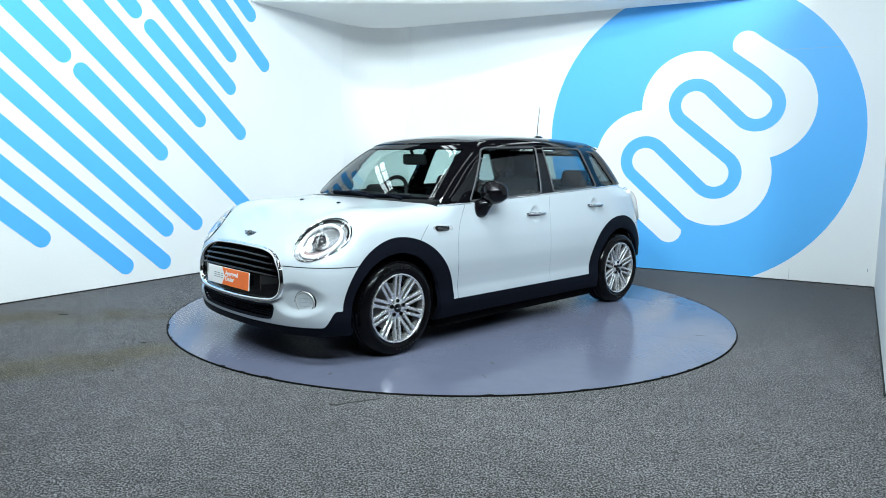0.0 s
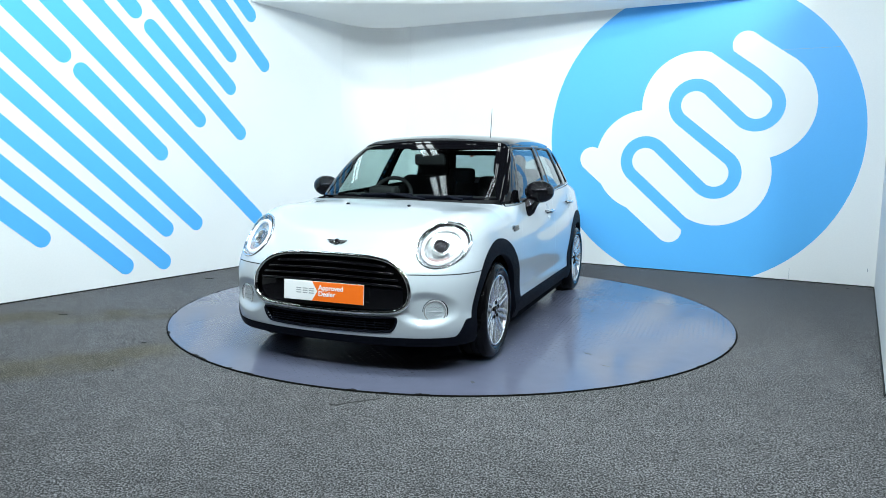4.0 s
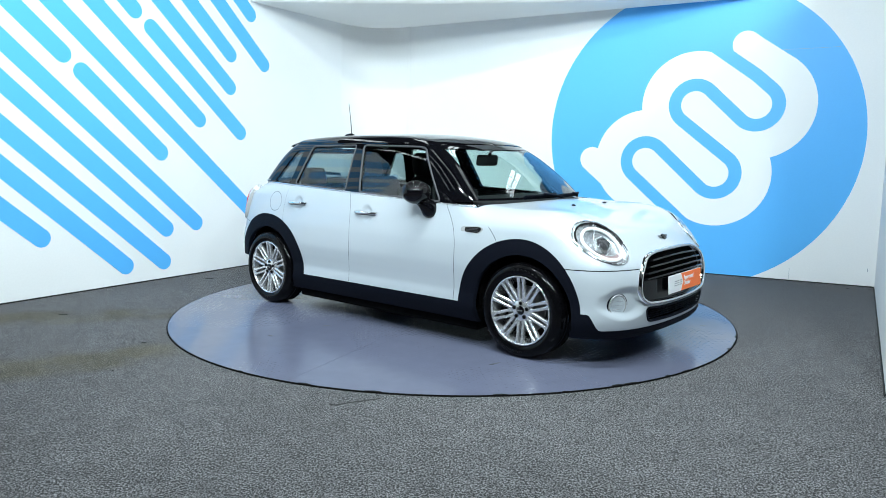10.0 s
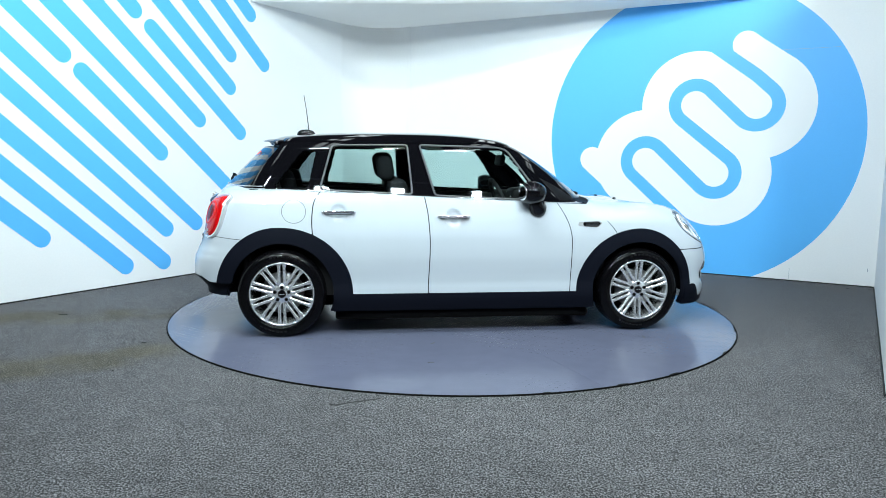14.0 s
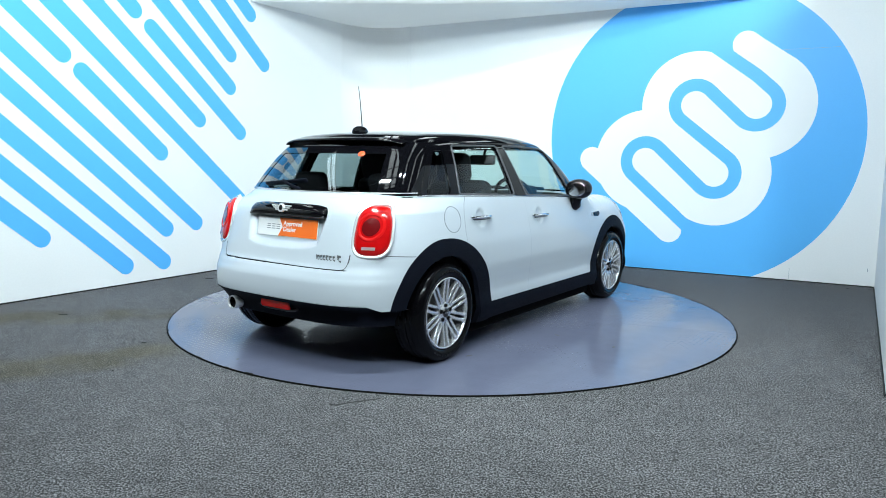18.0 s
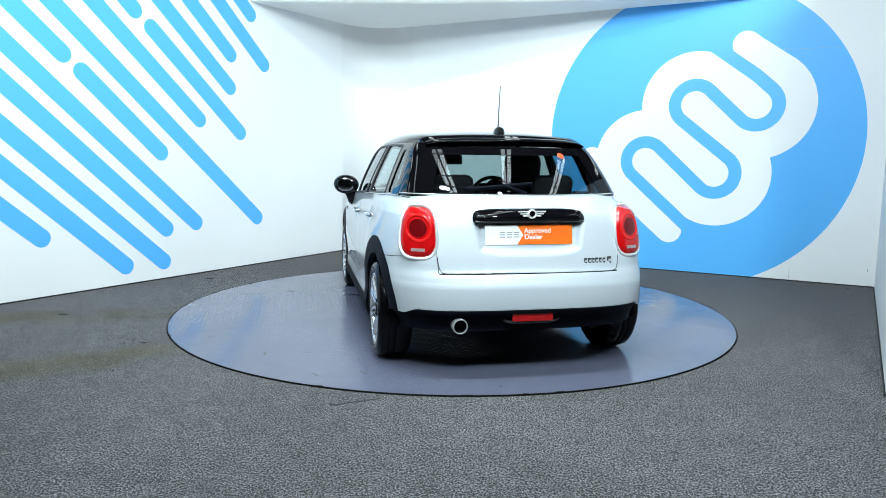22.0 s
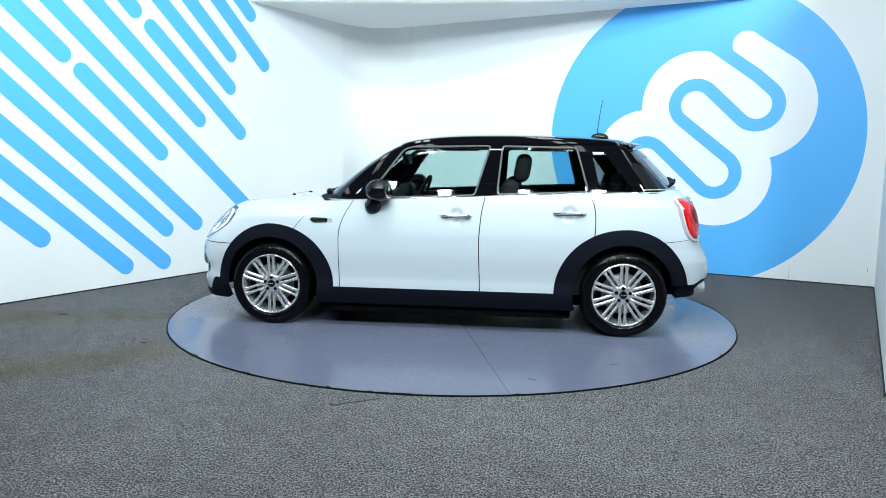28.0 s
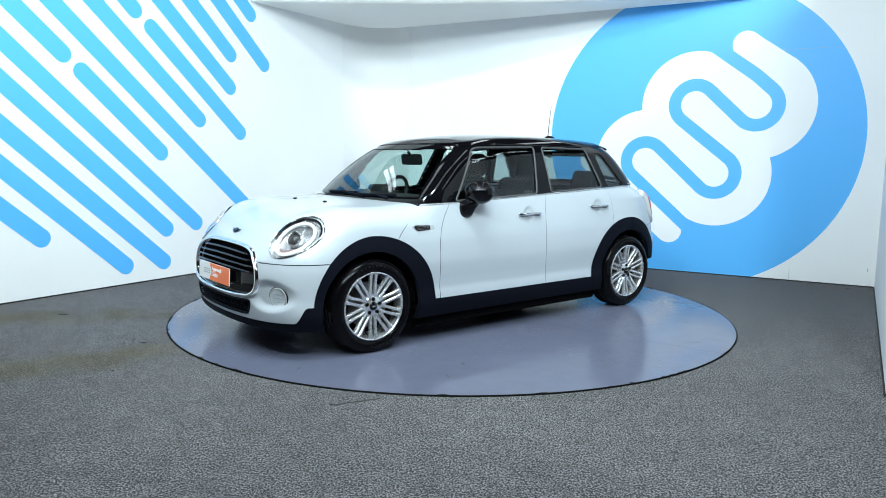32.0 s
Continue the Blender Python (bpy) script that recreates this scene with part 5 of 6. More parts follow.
    sheet("roof", p, normal(upper, p), M_BLACK, car, "gloss black roof panel", rim=0.03, lift=0.004)
    # spoiler over the rear glass
    y = np.linspace(-0.515, 0.515, 60)
    top = on_top(upper, -1.385 + 0.48 * y ** 2, y * 0.97)
    rows = []
    for dx, dz in ((0.0, 0.006), (-0.05, 0.002), (-0.072, -0.006), (-0.086, -0.011), (-0.086, -0.016), (-0.05, -0.020), (0.03, -0.028)):
        q = top.copy()
        q[:, 0] += dx
        q[:, 1] = y
        q[:, 2] += dz - 0.04 * np.abs(y / 0.515) ** 8 * 0.4
        rows.append(q)
    verts = np.concatenate(rows).tolist()
    faces = [(i * 60 + j, i * 60 + j + 1, (i + 1) * 60 + j + 1, (i + 1) * 60 + j) for i in range(6) for j in range(59)]
    part("roof_spoiler", bm_clean("roof_spoiler", verts, faces), M_BLACK, car, "gloss black roof spoiler")
    # windscreen and rear glass with their black borders
    for name, sg, zlo, zhi, m in (("windscreen", 1, 0.965, 1.352, M_GLASS), ("rear_window", -1, 1.035, 1.318, M_PRIV)):
        ny, nz = 60, 30
        t = np.linspace(0, 1, nz)[:, None]
        s = np.linspace(-1, 1, ny)[None, :]
        z = zlo + (zhi - zlo) * t
        half = (0.715 - 0.160 * t) if sg > 0 else (0.590 - 0.105 * t)
        p = on_front(upper, half * s, z + 0 * s, sg)
        g = sheet(name, p, normal(upper, p), m, car, "large curved tinted glass", rim=0, lift=-0.004)
        g.visible_shadow = False
        border = (0.030, 0.030) if sg > 0 else (0.05, 0.06)
        edge = (np.abs(s) > 1 - border[0] / 0.6) | (t > 1 - border[1] / 0.36) | (t < 0.03)
        used = edge[:-1, :-1] | edge[1:, 1:]
        c_used = np.broadcast_to(used, (nz - 1, ny - 1))
        sheet("glass_border", p, normal(upper, p), M_BLACK, g, "black printed border", keep=lambda c: c_used, rim=0, lift=-0.001)


glasshouse()


# ---------------------------------------------------------------- lamps
def mirror_y(line, sign):
    return line[0] * sign, line[1]


def polar_rows(place, line_of, ks):
    return np.stack([place(*line_of(k)) for k in ks])


def headlamp(sign):
    line = lambda k: mirror_y(lamp_line(k), sign)
    place = lambda y, z: on_front(lower, y, z)
    rim_p = place(*line(1.0))
    n_mid = normal(lower, place(np.array([LAMP_Y * sign]), np.array([LAMP_Z])))[0]
    n_mid = n_mid / np.linalg.norm(n_mid)
    ks = np.array((0.02, 0.15, 0.3, 0.45, 0.6, 0.75, 0.88, 0.98))
    base = polar_rows(place, line, ks)
    nor = normal(lower, base)
    # glass, a little bulged
    bulge = 0.004 + 0.012 * (1 - ks ** 2)
    lamp = new("headlamp")
    lamp.parent = car
    g = sheet("lens", base + nor * bulge[:, None, None], nor, M_LENS, lamp, "clear domed lens", rim=0, wrap=True)
    g.visible_shadow = False
    # reflector bowl
    depth = 0.055 * (1 - ks ** 2) + 0.004
    p = base - n_mid * depth[:, None, None]
    sheet("reflector", p, grid_normals(p, np.broadcast_to(n_mid, p.shape)), M_LAMP, lamp, "silver reflector", rim=0, wrap=True)
    ribbon("lamp_ring", rim_p, normal(lower, rim_p), 0.012, 0.008, M_CHROME, lamp, "chrome lamp ring", closed=True, sink=0.02)
    # black infill arc on the inner upper edge
    a = np.linspace(radians(-15), radians(165), 36)
    u, v = LAMP_RY * 0.93 * np.cos(a), LAMP_RZ * 0.93 * np.sin(a)
    y = LAMP_Y - u * math.cos(LAMP_TILT) - v * math.sin(LAMP_TILT)
    z = LAMP_Z - u * math.sin(LAMP_TILT) + v * math.cos(LAMP_TILT)
    q = place(y * sign, z)
    ribbon("shade_arc", q, normal(lower, q), 0.011, 0.003, M_BLACK, lamp, "black inner shade")
    # bright light guide ring
    q = place(*line(0.74)) - n_mid * 0.012
    ribbon("light_guide", q, np.broadcast_to(n_mid, q.shape), 0.020, 0.010, M_GUIDE, lamp, "white light guide ring", closed=True)
    # projector
    c = place(np.array([(LAMP_Y - 0.004) * sign]), np.array([LAMP_Z + 0.005]))[0] - n_mid * 0.03
    pr = lathe("projector", [(0.050, -0.02), (0.053, 0.012), (0.050, 0.018), (0.041, 0.012), (0.039, 0.0)], 28, M_CHROME, lamp, "chrome projector bezel", axis="x")
    ball = lathe("projector_lens", [(0.0002, 0.026), (0.014, 0.024), (0.028, 0.016), (0.038, 0.002), (0.039, -0.006)], 24, M_BALL, lamp, "dark glass projector", axis="x")
    turn = Vector(n_mid).to_track_quat("X", "Z").to_matrix().to_4x4()
    for ob in (pr, ball):
        ob.matrix_local = Matrix.Translation(c) @ turn
    # indicator under the projector
    yk, zk = grid(-0.050, 0.050, -0.090, -0.066, 12, 5)
    q = place((LAMP_Y + yk) * sign, LAMP_Z + zk + 0.02 * (yk / 0.055) ** 2) - n_mid * 0.016
    sheet("indicator", q, np.broadcast_to(n_mid, q.shape).copy(), M_AMBER, lamp, "clear indicator strip", rim=0.008)


M_GUIDE = mat("white_light_guide", (0.88, 0.89, 0.90), 0.2, coat=0.6)
M_BALL = mat("dark_projector_glass", (0.03, 0.03, 0.035), 0.04, coat=1.0)
for sign in (1, -1):
    headlamp(sign)


def fog_lamp(sign):
    f = new("fog_lamp")
    f.parent = car
    seat = on_front(lower, np.array([0.632]), np.array([0.388]))[0]
    f.matrix_local = Matrix.Translation((seat[0] - 0.034, 0.632 * sign, 0.388)) @ Euler((0, radians(2), radians(24) * sign)).to_matrix().to_4x4()
    lathe("bezel", [(0.066, -0.03), (0.066, 0.003), (0.063, 0.006), (0.058, 0.005), (0.056, -0.004)], 36, M_SATIN, f, "chrome bezel", axis="x")
    lathe("gasket", [(0.068, -0.02), (0.069, 0.002), (0.073, 0.002), (0.074, -0.02)], 36, M_CLAD, f, "dark gasket", axis="x")
    for dz in (-0.024, 0.0, 0.024):
        part("lens_rib", bm_mesh("lens_rib", box_bm((0.003, 0.104 - abs(dz), 0.0022), (0.002, 0, dz), 0.001)), M_SATIN, f)
    lathe("reflector", [(0.0004, -0.030), (0.03, -0.024), (0.05, -0.008), (0.057, 0.0)], 30, M_BOWL, f, axis="x")
    lathe("bulb_cover", [(0.0004, -0.004), (0.014, -0.006), (0.016, -0.026)], 16, M_BOWL, f, axis="x")
    g = lathe("lens", [(0.0004, 0.010), (0.03, 0.008), (0.057, 0.001)], 30, M_LENS, f, "clear lens", axis="x")
    g.visible_shadow = False


for sign in (1, -1):
    fog_lamp(sign)


def tail_line(k, n=64):
    a = np.linspace(0, 2 * math.pi, n, endpoint=False)
    c, s = np.cos(a), np.sin(a)
    y = 0.092 * k * np.sign(c) * np.abs(c) ** 0.62
    z = 0.140 * k * np.sign(s) * np.abs(s) ** 0.66
    return 0.632 + y * (1 - 0.10 * z / 0.14) - 0.05 * z, 0.830 + z


def tail_lamp(sign):
    line = lambda k: mirror_y(tail_line(k), sign)
    place = lambda y, z: on_front(lower, y, z, -1)
    lamp = new("tail_lamp")
    lamp.parent = car
    ks = np.array((0.02, 0.2, 0.4, 0.5, 0.56, 0.62, 0.74, 0.80, 0.9, 0.97))
    mid_x = place(np.array([0.585 * sign]), np.array([0.83]))[0, 0]

    def boss(q):
        """The lamp stands flatter than the corner that it sits on."""
        q = q.copy()
        q[..., 0] = mid_x + (q[..., 0] - mid_x) * 0.76
        return q

    base = boss(polar_rows(place, line, ks))
    nor = normal(lower, base)
    lift = np.array((0.027, 0.027, 0.0265, 0.026, 0.0255, 0.025, 0.0235, 0.0225, 0.018, 0.007))
    p = base + nor * lift[:, None, None]
    sheet("lens", p, grid_normals(p, nor), M_RED, lamp, "red ribbed lens", rim=0.02, wrap=True)
    def round_line(k, ry=0.043, rz=0.050):
        a = np.linspace(0, 2 * math.pi, 48, endpoint=False)
        return (0.628 + ry * k * np.cos(a)) * sign, 0.848 + rz * k * np.sin(a)

    b2 = boss(polar_rows(place, round_line, np.array((0.02, 0.5, 1.0))))
    n2 = normal(lower, b2)
    sheet("lens_core", b2 + n2 * 0.0285, n2, M_RED_D, lamp, "dark red round core", rim=0.002, wrap=True)
    q = boss(place(*round_line(1.42)))
    ribbon("light_ring", q + normal(lower, q) * 0.0255, normal(lower, q), 0.020, 0.004, M_RED_L, lamp, "bright red ring", closed=True)
    q = boss(place(*line(1.04)))
    ribbon("lamp_surround", q, normal(lower, q), 0.022, 0.014, M_SATIN, lamp, "pale satin surround", closed=True, sink=0.06)
    y, z = grid(0.600, 0.668, 0.722, 0.738, 8, 4)
    q = boss(place(y * sign, z))
    n = normal(lower, q)
    sheet("reverse_lamp", q + n * 0.026, n, M_AMBER, lamp, "clear reversing lamp", rim=0.004)


M_RED_L = mat("bright_red_ring", (0.55, 0.008, 0.008), 0.14, coat=0.1, spec=0.3)
for sign in (1, -1):
    tail_lamp(sign)


# ---------------------------------------------------------------- plates and badges
def text_mesh(body, size):
    cu = bpy.data.curves.new("text", "FONT")
    cu.body, cu.size, cu.extrude, cu.offset = body, size, 0.0006, 0.0007
    ob = bpy.data.objects.new("text", cu)
    scene.collection.objects.link(ob)
    bpy.context.view_layer.update()
    me = bpy.data.meshes.new_from_object(ob.evaluated_get(bpy.context.evaluated_depsgraph_get()))
    bpy.data.objects.remove(ob)
    return me


def plate(m, name):
    """x to the viewer's right, y up, z towards the viewer."""
    pl = new(name)
    pl.parent = car
    pl["label"] = "white and orange dealer plate"
    pl.matrix_local = m
    w, h = 0.524, 0.114
    part("plate_board", bm_mesh("plate_board", box_bm((w, h, 0.006), (0, 0, 0), 0.0025, 2)), M_PLATE, pl, "white plate board")
    a = [(-0.072, -h / 2 + 0.001), (w / 2 - 0.001, -h / 2 + 0.001), (w / 2 - 0.001, h / 2 - 0.001), (-0.072, h / 2 - 0.001), (-0.036, 0)]
    verts, faces = prism(a, 0.0008)
    part("orange_field", mesh_of("orange_field", [(x, y, z + 0.0031) for x, y, z in verts], faces), M_ORANGE, pl, "orange arrow field")
    for body, y in (("Approved", 0.010), ("Dealer", -0.026)):
        ob = part("lettering", text_mesh(body, 0.040), M_PLATE, pl, "white lettering")
        ob.location = (-0.030, y, 0.0046)
    # the mark on the white field, as plain bars
    for x in (-0.160, -0.118, -0.076):
        for y in (-0.013, 0.0, 0.013):
            part("mark_bar", bm_mesh("mark_bar", box_bm((0.032, 0.0055, 0.0008), (x, y, 0.0036))), M_GREY_P, pl)
    part("plate_mount", bm_mesh("plate_mount", box_bm((0.40, 0.07, 0.05), (0, 0, -0.029))), M_DARK, pl)
    return pl


plate(Matrix(((0, 0, 1, 2.006), (1, 0, 0, 0), (0, 1, 0, 0.479), (0, 0, 0, 1))) @ pose(0, 0, 0, -3, 0, 0), "front_plate")
plate(Matrix(((0, 0, -1, -1.816), (-1, 0, 0, 0), (0, 1, 0, 0.817), (0, 0, 0, 1))) @ pose(0, 0, 0, -9, 0, 0), "rear_plate")


def winged_badge(m, scale=1.0, metal=M_SATIN):
    """A plain roundel between two bars of wings, in chrome."""
    b = new("badge")
    b.parent = car
    b["label"] = "small chrome winged badge"
    b.matrix_local = m
    lathe("roundel", [(0.0003, 0.010), (0.012, 0.010), (0.0135, 0.012), (0.018, 0.012), (0.020, 0.009), (0.020, 0.0)], 24, metal, b, axis="z")
    lathe("roundel_face", [(0.0003, 0.0105), (0.012, 0.0105)], 20, M_BLACK, b, "black face", axis="z")
    for s in (-1, 1):
        for k, (w, y) in enumerate(((0.044, 0.010), (0.034, 0.001), (0.022, -0.008))):
            part("wing_bar", bm_mesh("wing_bar", box_bm((w, 0.0065, 0.006), (s * (0.018 + w / 2), y, 0.005), 0.002)), metal, b)
    b.scale = (scale,) * 3


q = on_front(lower, np.array([0.0]), np.array([0.748]))[0]
n = normal(lower, q)
winged_badge(Matrix(((0, 0, 1, q[0]), (1, 0, 0, 0), (0, 1, 0, q[2]), (0, 0, 0, 1))) @ pose(0, 0, 0, -40, 0, 0), 1.05, M_CHROME_D)


def tailgate_handle():
    k = np.linspace(-1, 1, 60)[None, :]
    t = np.linspace(0, 1, 12)[:, None]
    half = 0.335 - 0.022 * t ** 4
    ztop = 0.966 - 0.014 * np.abs(k) ** 6
    z = 0.896 + (ztop - 0.896) * t
    y = half * k
    p = on_front(lower, y, z, -1)
    fat = (np.sin(np.clip(0.10 + 0.9 * t, 0, 1) * math.pi) ** 0.7) * (1 - np.abs(k) ** 10)
    p[..., 0] -= 0.006 + 0.036 * fat
    nor = np.zeros(p.shape)
    nor[..., 0] = -1
    h = sheet("tailgate_handle", p, grid_normals(p, nor), M_BLACK, car, "gloss black grab bar", rim=0.02)
    y = np.linspace(-0.325, 0.325, 40)
    q = on_front(lower, y, np.full(40, 0.894), -1)
    q[:, 0] -= 0.012
    ribbon("plate_lamp_strip", q, np.tile((-0.7, 0, -0.7), (40, 1)), 0.012, 0.006, M_SEAL, h, "grey strip below")
    winged_badge(Matrix(((0, 0, -1, -1.853), (-1, 0, 0, 0), (0, 1, 0, 0.938), (0, 0, 0, 1))) @ pose(0, 0, 0, -10, 0, 0), 1.35)


tailgate_handle()
# model lettering as plain chrome bars
M_LETTER = mat("chrome_lettering", (0.42, 0.43, 0.44), 0.2, metal=0.9, grain=0.05)
for k, (w, h) in enumerate(((0.018, 0.030), (0.018, 0.030), (0.018, 0.030), (0.018, 0.032), (0.016, 0.030), (0.016, 0.028), (0.024, 0.040))):
    y = -0.325 - 0.0235 * k - (0.012 if k == 6 else 0)
    q = on_front(lower, np.array([y]), np.array([0.668]), -1)[0]
    bm = box_bm((0.004, w, h * 0.32), (0, 0, h * 0.34), 0.001)
    for dz in (-0.34, ):
        tmp = box_bm((0.004, w, h * 0.32), (0, 0, h * dz), 0.001)
        me = bpy.data.meshes.new("t")
        tmp.to_mesh(me)
        tmp.free()
        bm.from_mesh(me)
    tmp = box_bm((0.004, w * 0.3, h), (0, w * 0.32, 0), 0.001)
    me = bpy.data.meshes.new("t")
    tmp.to_mesh(me)
    tmp.free()
    bm.from_mesh(me)
    bmesh.ops.scale(bm, vec=(1, 1.05, 1.1), verts=bm.verts)
    ob = part("model_letter_bar", bm_mesh("model_letter_bar", bm), M_LETTER, car, "chrome lettering bar")
    ob.location = (q[0] - 0.001, q[1], q[2])


# ---------------------------------------------------------------- door furniture
def door_handle(x, z, sign):
    xs = np.linspace(-0.116, 0.116, 24)
    p = on_side(lower, x + xs, np.full(24, z), sign)
    out = 0.006 + 0.026 * np.clip(1 - np.abs(xs / 0.116) ** 3, 0, 1)
    base = p[12, 1]
    p[:, 1] = p[:, 1] + sign * out
    h = ribbon("door_handle", p, np.tile((0, sign * 1.0, 0), (24, 1)), 0.021 - 0.006 * np.abs(xs / 0.125) ** 2, 0.010, M_CHROME, car, "chrome pull handle", sink=0.008)
    q = p.copy()
    q[:, 2] -= 0.012
    q[:, 1] -= sign * 0.004
    ribbon("handle_underside", q[2:-2], np.tile((0, sign * 0.8, -0.6), (20, 1)), 0.010, 0.004, M_SEAL, h, "grey underside", sink=0.006)


for sign in (1, -1):
    door_handle(-0.094, 0.839, sign)
    door_handle(-0.893, 0.871, sign)
    # side vent on the wing: a dark insert in a rounded chrome plate
    v = None
    for name, line, m, lift, label in (("side_vent", ((0.806, 0.772), (0.812, 0.802), (0.962, 0.810), (0.992, 0.794), (0.955, 0.762)), M_SATIN, 0.004, "satin chrome side vent plate"),
                                       ("vent_insert", ((0.846, 0.771), (0.842, 0.800), (0.960, 0.805), (0.978, 0.792), (0.952, 0.767)), M_BLACK, 0.009, "dark vent insert")):
        line = densify(rounded(line, 0.014))
        c = line.mean(0)
        p = np.stack([on_side(lower, *(c + (line - c) * r).T, sign) for r in (0.001, 0.35, 0.7, 0.92, 1.0)])
        nor = normal(lower, p)
        p = p + nor * (lift * np.array((1.2, 1.2, 1.1, 1.0, 0.5)))[:, None, None]
        v = sheet(name, p, nor, m, v or car, label, rim=0.01, wrap=True)
    for zz in (0.778, 0.787, 0.796):
        q = on_side(lower, np.linspace(0.86, 0.955, 10), np.full(10, zz), sign)
        q[:, 1] += sign * 0.010
        ribbon("vent_slat", q, np.tile((0, sign * 1.0, 0), (10, 1)), 0.0035, 0.003, M_SEAL, v)
# fuel flap line, on the right side
a = np.linspace(0, 2 * math.pi, 48, endpoint=False)
q = on_side(lower, -1.197 + 0.081 * np.cos(a), 0.872 + 0.079 * np.sin(a), -1)
ribbon("fuel_flap_gap", q, normal(lower, q), 0.0035, 0.0008, M_SEAL, car, "thin gap round the fuel flap", closed=True)


def ellipsoid(name, radii, at, material, parent, label="", power=1.0, cut=None, n=28):
    verts, faces = [], []
    for i in range(n // 2 + 1):
        th = math.pi * i / (n // 2)
        for j in range(n):
            ph = 2 * math.pi * j / n
            v = [math.sin(th) * math.cos(ph), math.sin(th) * math.sin(ph), math.cos(th)]
            v = [math.copysign(abs(c) ** power, c) * r for c, r in zip(v, radii)]
            if cut is not None:
                v[0] = max(v[0], cut)
            verts.append([c + o for c, o in zip(v, at)])
    for i in range(n // 2):
        for j in range(n):
            k = (j + 1) % n
            faces.append((i * n + j, i * n + k, (i + 1) * n + k, (i + 1) * n + j))
    return part(name, bm_clean(name, verts, faces), material, parent, label)


def door_mirror(sign):
    m = new("door_mirror")
    m.parent = car
    m["label"] = "gloss black door mirror"
    m.matrix_local = Matrix.Translation((0.450, 0.876 * sign, 1.012)) @ Euler((radians(4) * sign, 0, radians(-10) * sign)).to_matrix().to_4x4()
    ellipsoid("cap", (0.100, 0.107, 0.081), (0, 0, 0), M_BLACK, m, "gloss black cap", power=0.97, cut=-0.072)
    ellipsoid("mirror_glass", (0.004, 0.068, 0.054), (-0.0725, 0, 0), M_MIRROR, m, "mirror glass", power=0.85)
    pts = np.array(((0.076, -0.096 * sign, -0.130), (0.078, -0.082 * sign, -0.120), (0.072, -0.062 * sign, -0.105), (0.048, -0.040 * sign, -0.074), (0.026, -0.018 * sign, -0.042)))
    tube("foot", pts, np.array((0.052, 0.064, 0.063, 0.047, 0.044)), M_BLACK, m, "black conical foot", 24)


for sign in (1, -1):
    door_mirror(sign)

# ---------------------------------------------------------------- roof aerial, wipers, washer jets
fin = ellipsoid("aerial_base", (0.072, 0.032, 0.044), (-1.150, 0, 1.410), M_BLACK, car, "black aerial base", power=0.9)
tube("aerial_mast", ((-1.128, 0, 1.43), (-1.140, 0, 1.55), (-1.152, 0, 1.64), (-1.164, 0, 1.716)), np.array((0.0042, 0.0036, 0.003, 0.0026)), M_SEAL, fin, "thin grey mast", 8)
for y in (0.222, -0.222):
    q = on_top(lower, np.array([1.297]), np.array([y]))[0]
    ellipsoid("washer_jet", (0.016, 0.011, 0.007), tuple(q + (0, 0, 0.004)), M_CLAD, car, "black washer jet", n=14)


def wiper(y0, y1, z0, z1, pivot, form_sign, name="wiper"):
    n = 20
    y, z = np.linspace(y0, y1, n), np.linspace(z0, z1, n)
    p = on_front(upper, y, z, form_sign)
    nor = normal(upper, p)
    w = new(name)
    w.parent = car
    ribbon("blade", p + nor * 0.010, nor, 0.019, 0.016, M_CLAD, w, sink=0.012)
    a = np.linspace(0, 1, 10)[:, None]
    mid = p[n // 2] + nor[n // 2] * 0.03
    arm = np.array(pivot) * (1 - a) + mid * a
    arm[:, 0] += form_sign * 0.016 * np.sin(a[:, 0] * math.pi)
    tube("arm", arm, 0.008 + 0.004 * (1 - a[:, 0]), M_CLAD, w, "black arm", 8)


wiper(-0.30, 0.10, 0.970, 0.978, (0.965, 0.20, 0.965), 1)
wiper(0.14, 0.52, 0.968, 0.972, (0.935, 0.46, 0.965), 1)
wiper(0.34, -0.05, 1.062, 1.095, (-1.712, -0.01, 1.045), -1, "rear_wiper")
# cowl between bonnet and windscreen
t = np.linspace(0, 1, 8)[:, None]
y = np.linspace(-0.775, 0.775, 50)[None, :]
xf = 1.045 - 0.182 * (np.abs(y) / 0.792) ** 2.4
e = on_front(upper, y * 0.94, np.full(y.shape, 0.958), 1)
top = on_top(lower, xf, y)
p = top * (1 - t[..., None]) + (e + (-0.02, 0, -0.012)) * t[..., None]
p[..., 2] -= 0.012 + 0.010 * np.sin(t * math.pi)
nor = np.zeros(p.shape)
nor[..., 2] = 1
sheet("cowl", p, grid_normals(p, nor), M_CLAD, car, "black cowl panel", rim=0.02)

# ---------------------------------------------------------------- below the tail
ex = lathe("exhaust_tip", [(0.037, -0.012), (0.037, 0.001), (0.040, 0.004), (0.043, 0.0), (0.043, -0.10)], 32, M_SATIN, car, "chrome exhaust tip", axis="x")
ex.matrix_local = Matrix.Translation((-1.912, 0.420, 0.313)) @ pose(0, 0, 0, 0, 0, 180)
lathe("exhaust_inside", [(0.0004, -0.06), (0.035, -0.06), (0.0372, -0.010)], 24, M_LINER, ex, axis="x")
y, z = grid(-0.118, 0.118, 0.334, 0.380, 20, 6)
p = on_front(lower, y, z, -1)
nor = normal(lower, p)
p[..., 0] += 0.036
p[..., 0] -= 0.004 + 0.010 * np.sin(np.linspace(0.1, 0.95, 6) * math.pi)[:, None]
fog = sheet("rear_fog_lamp", p, nor, M_RED, car, "red rear fog lamp", rim=0.02)
y = np.linspace(-0.165, 0.165, 24)
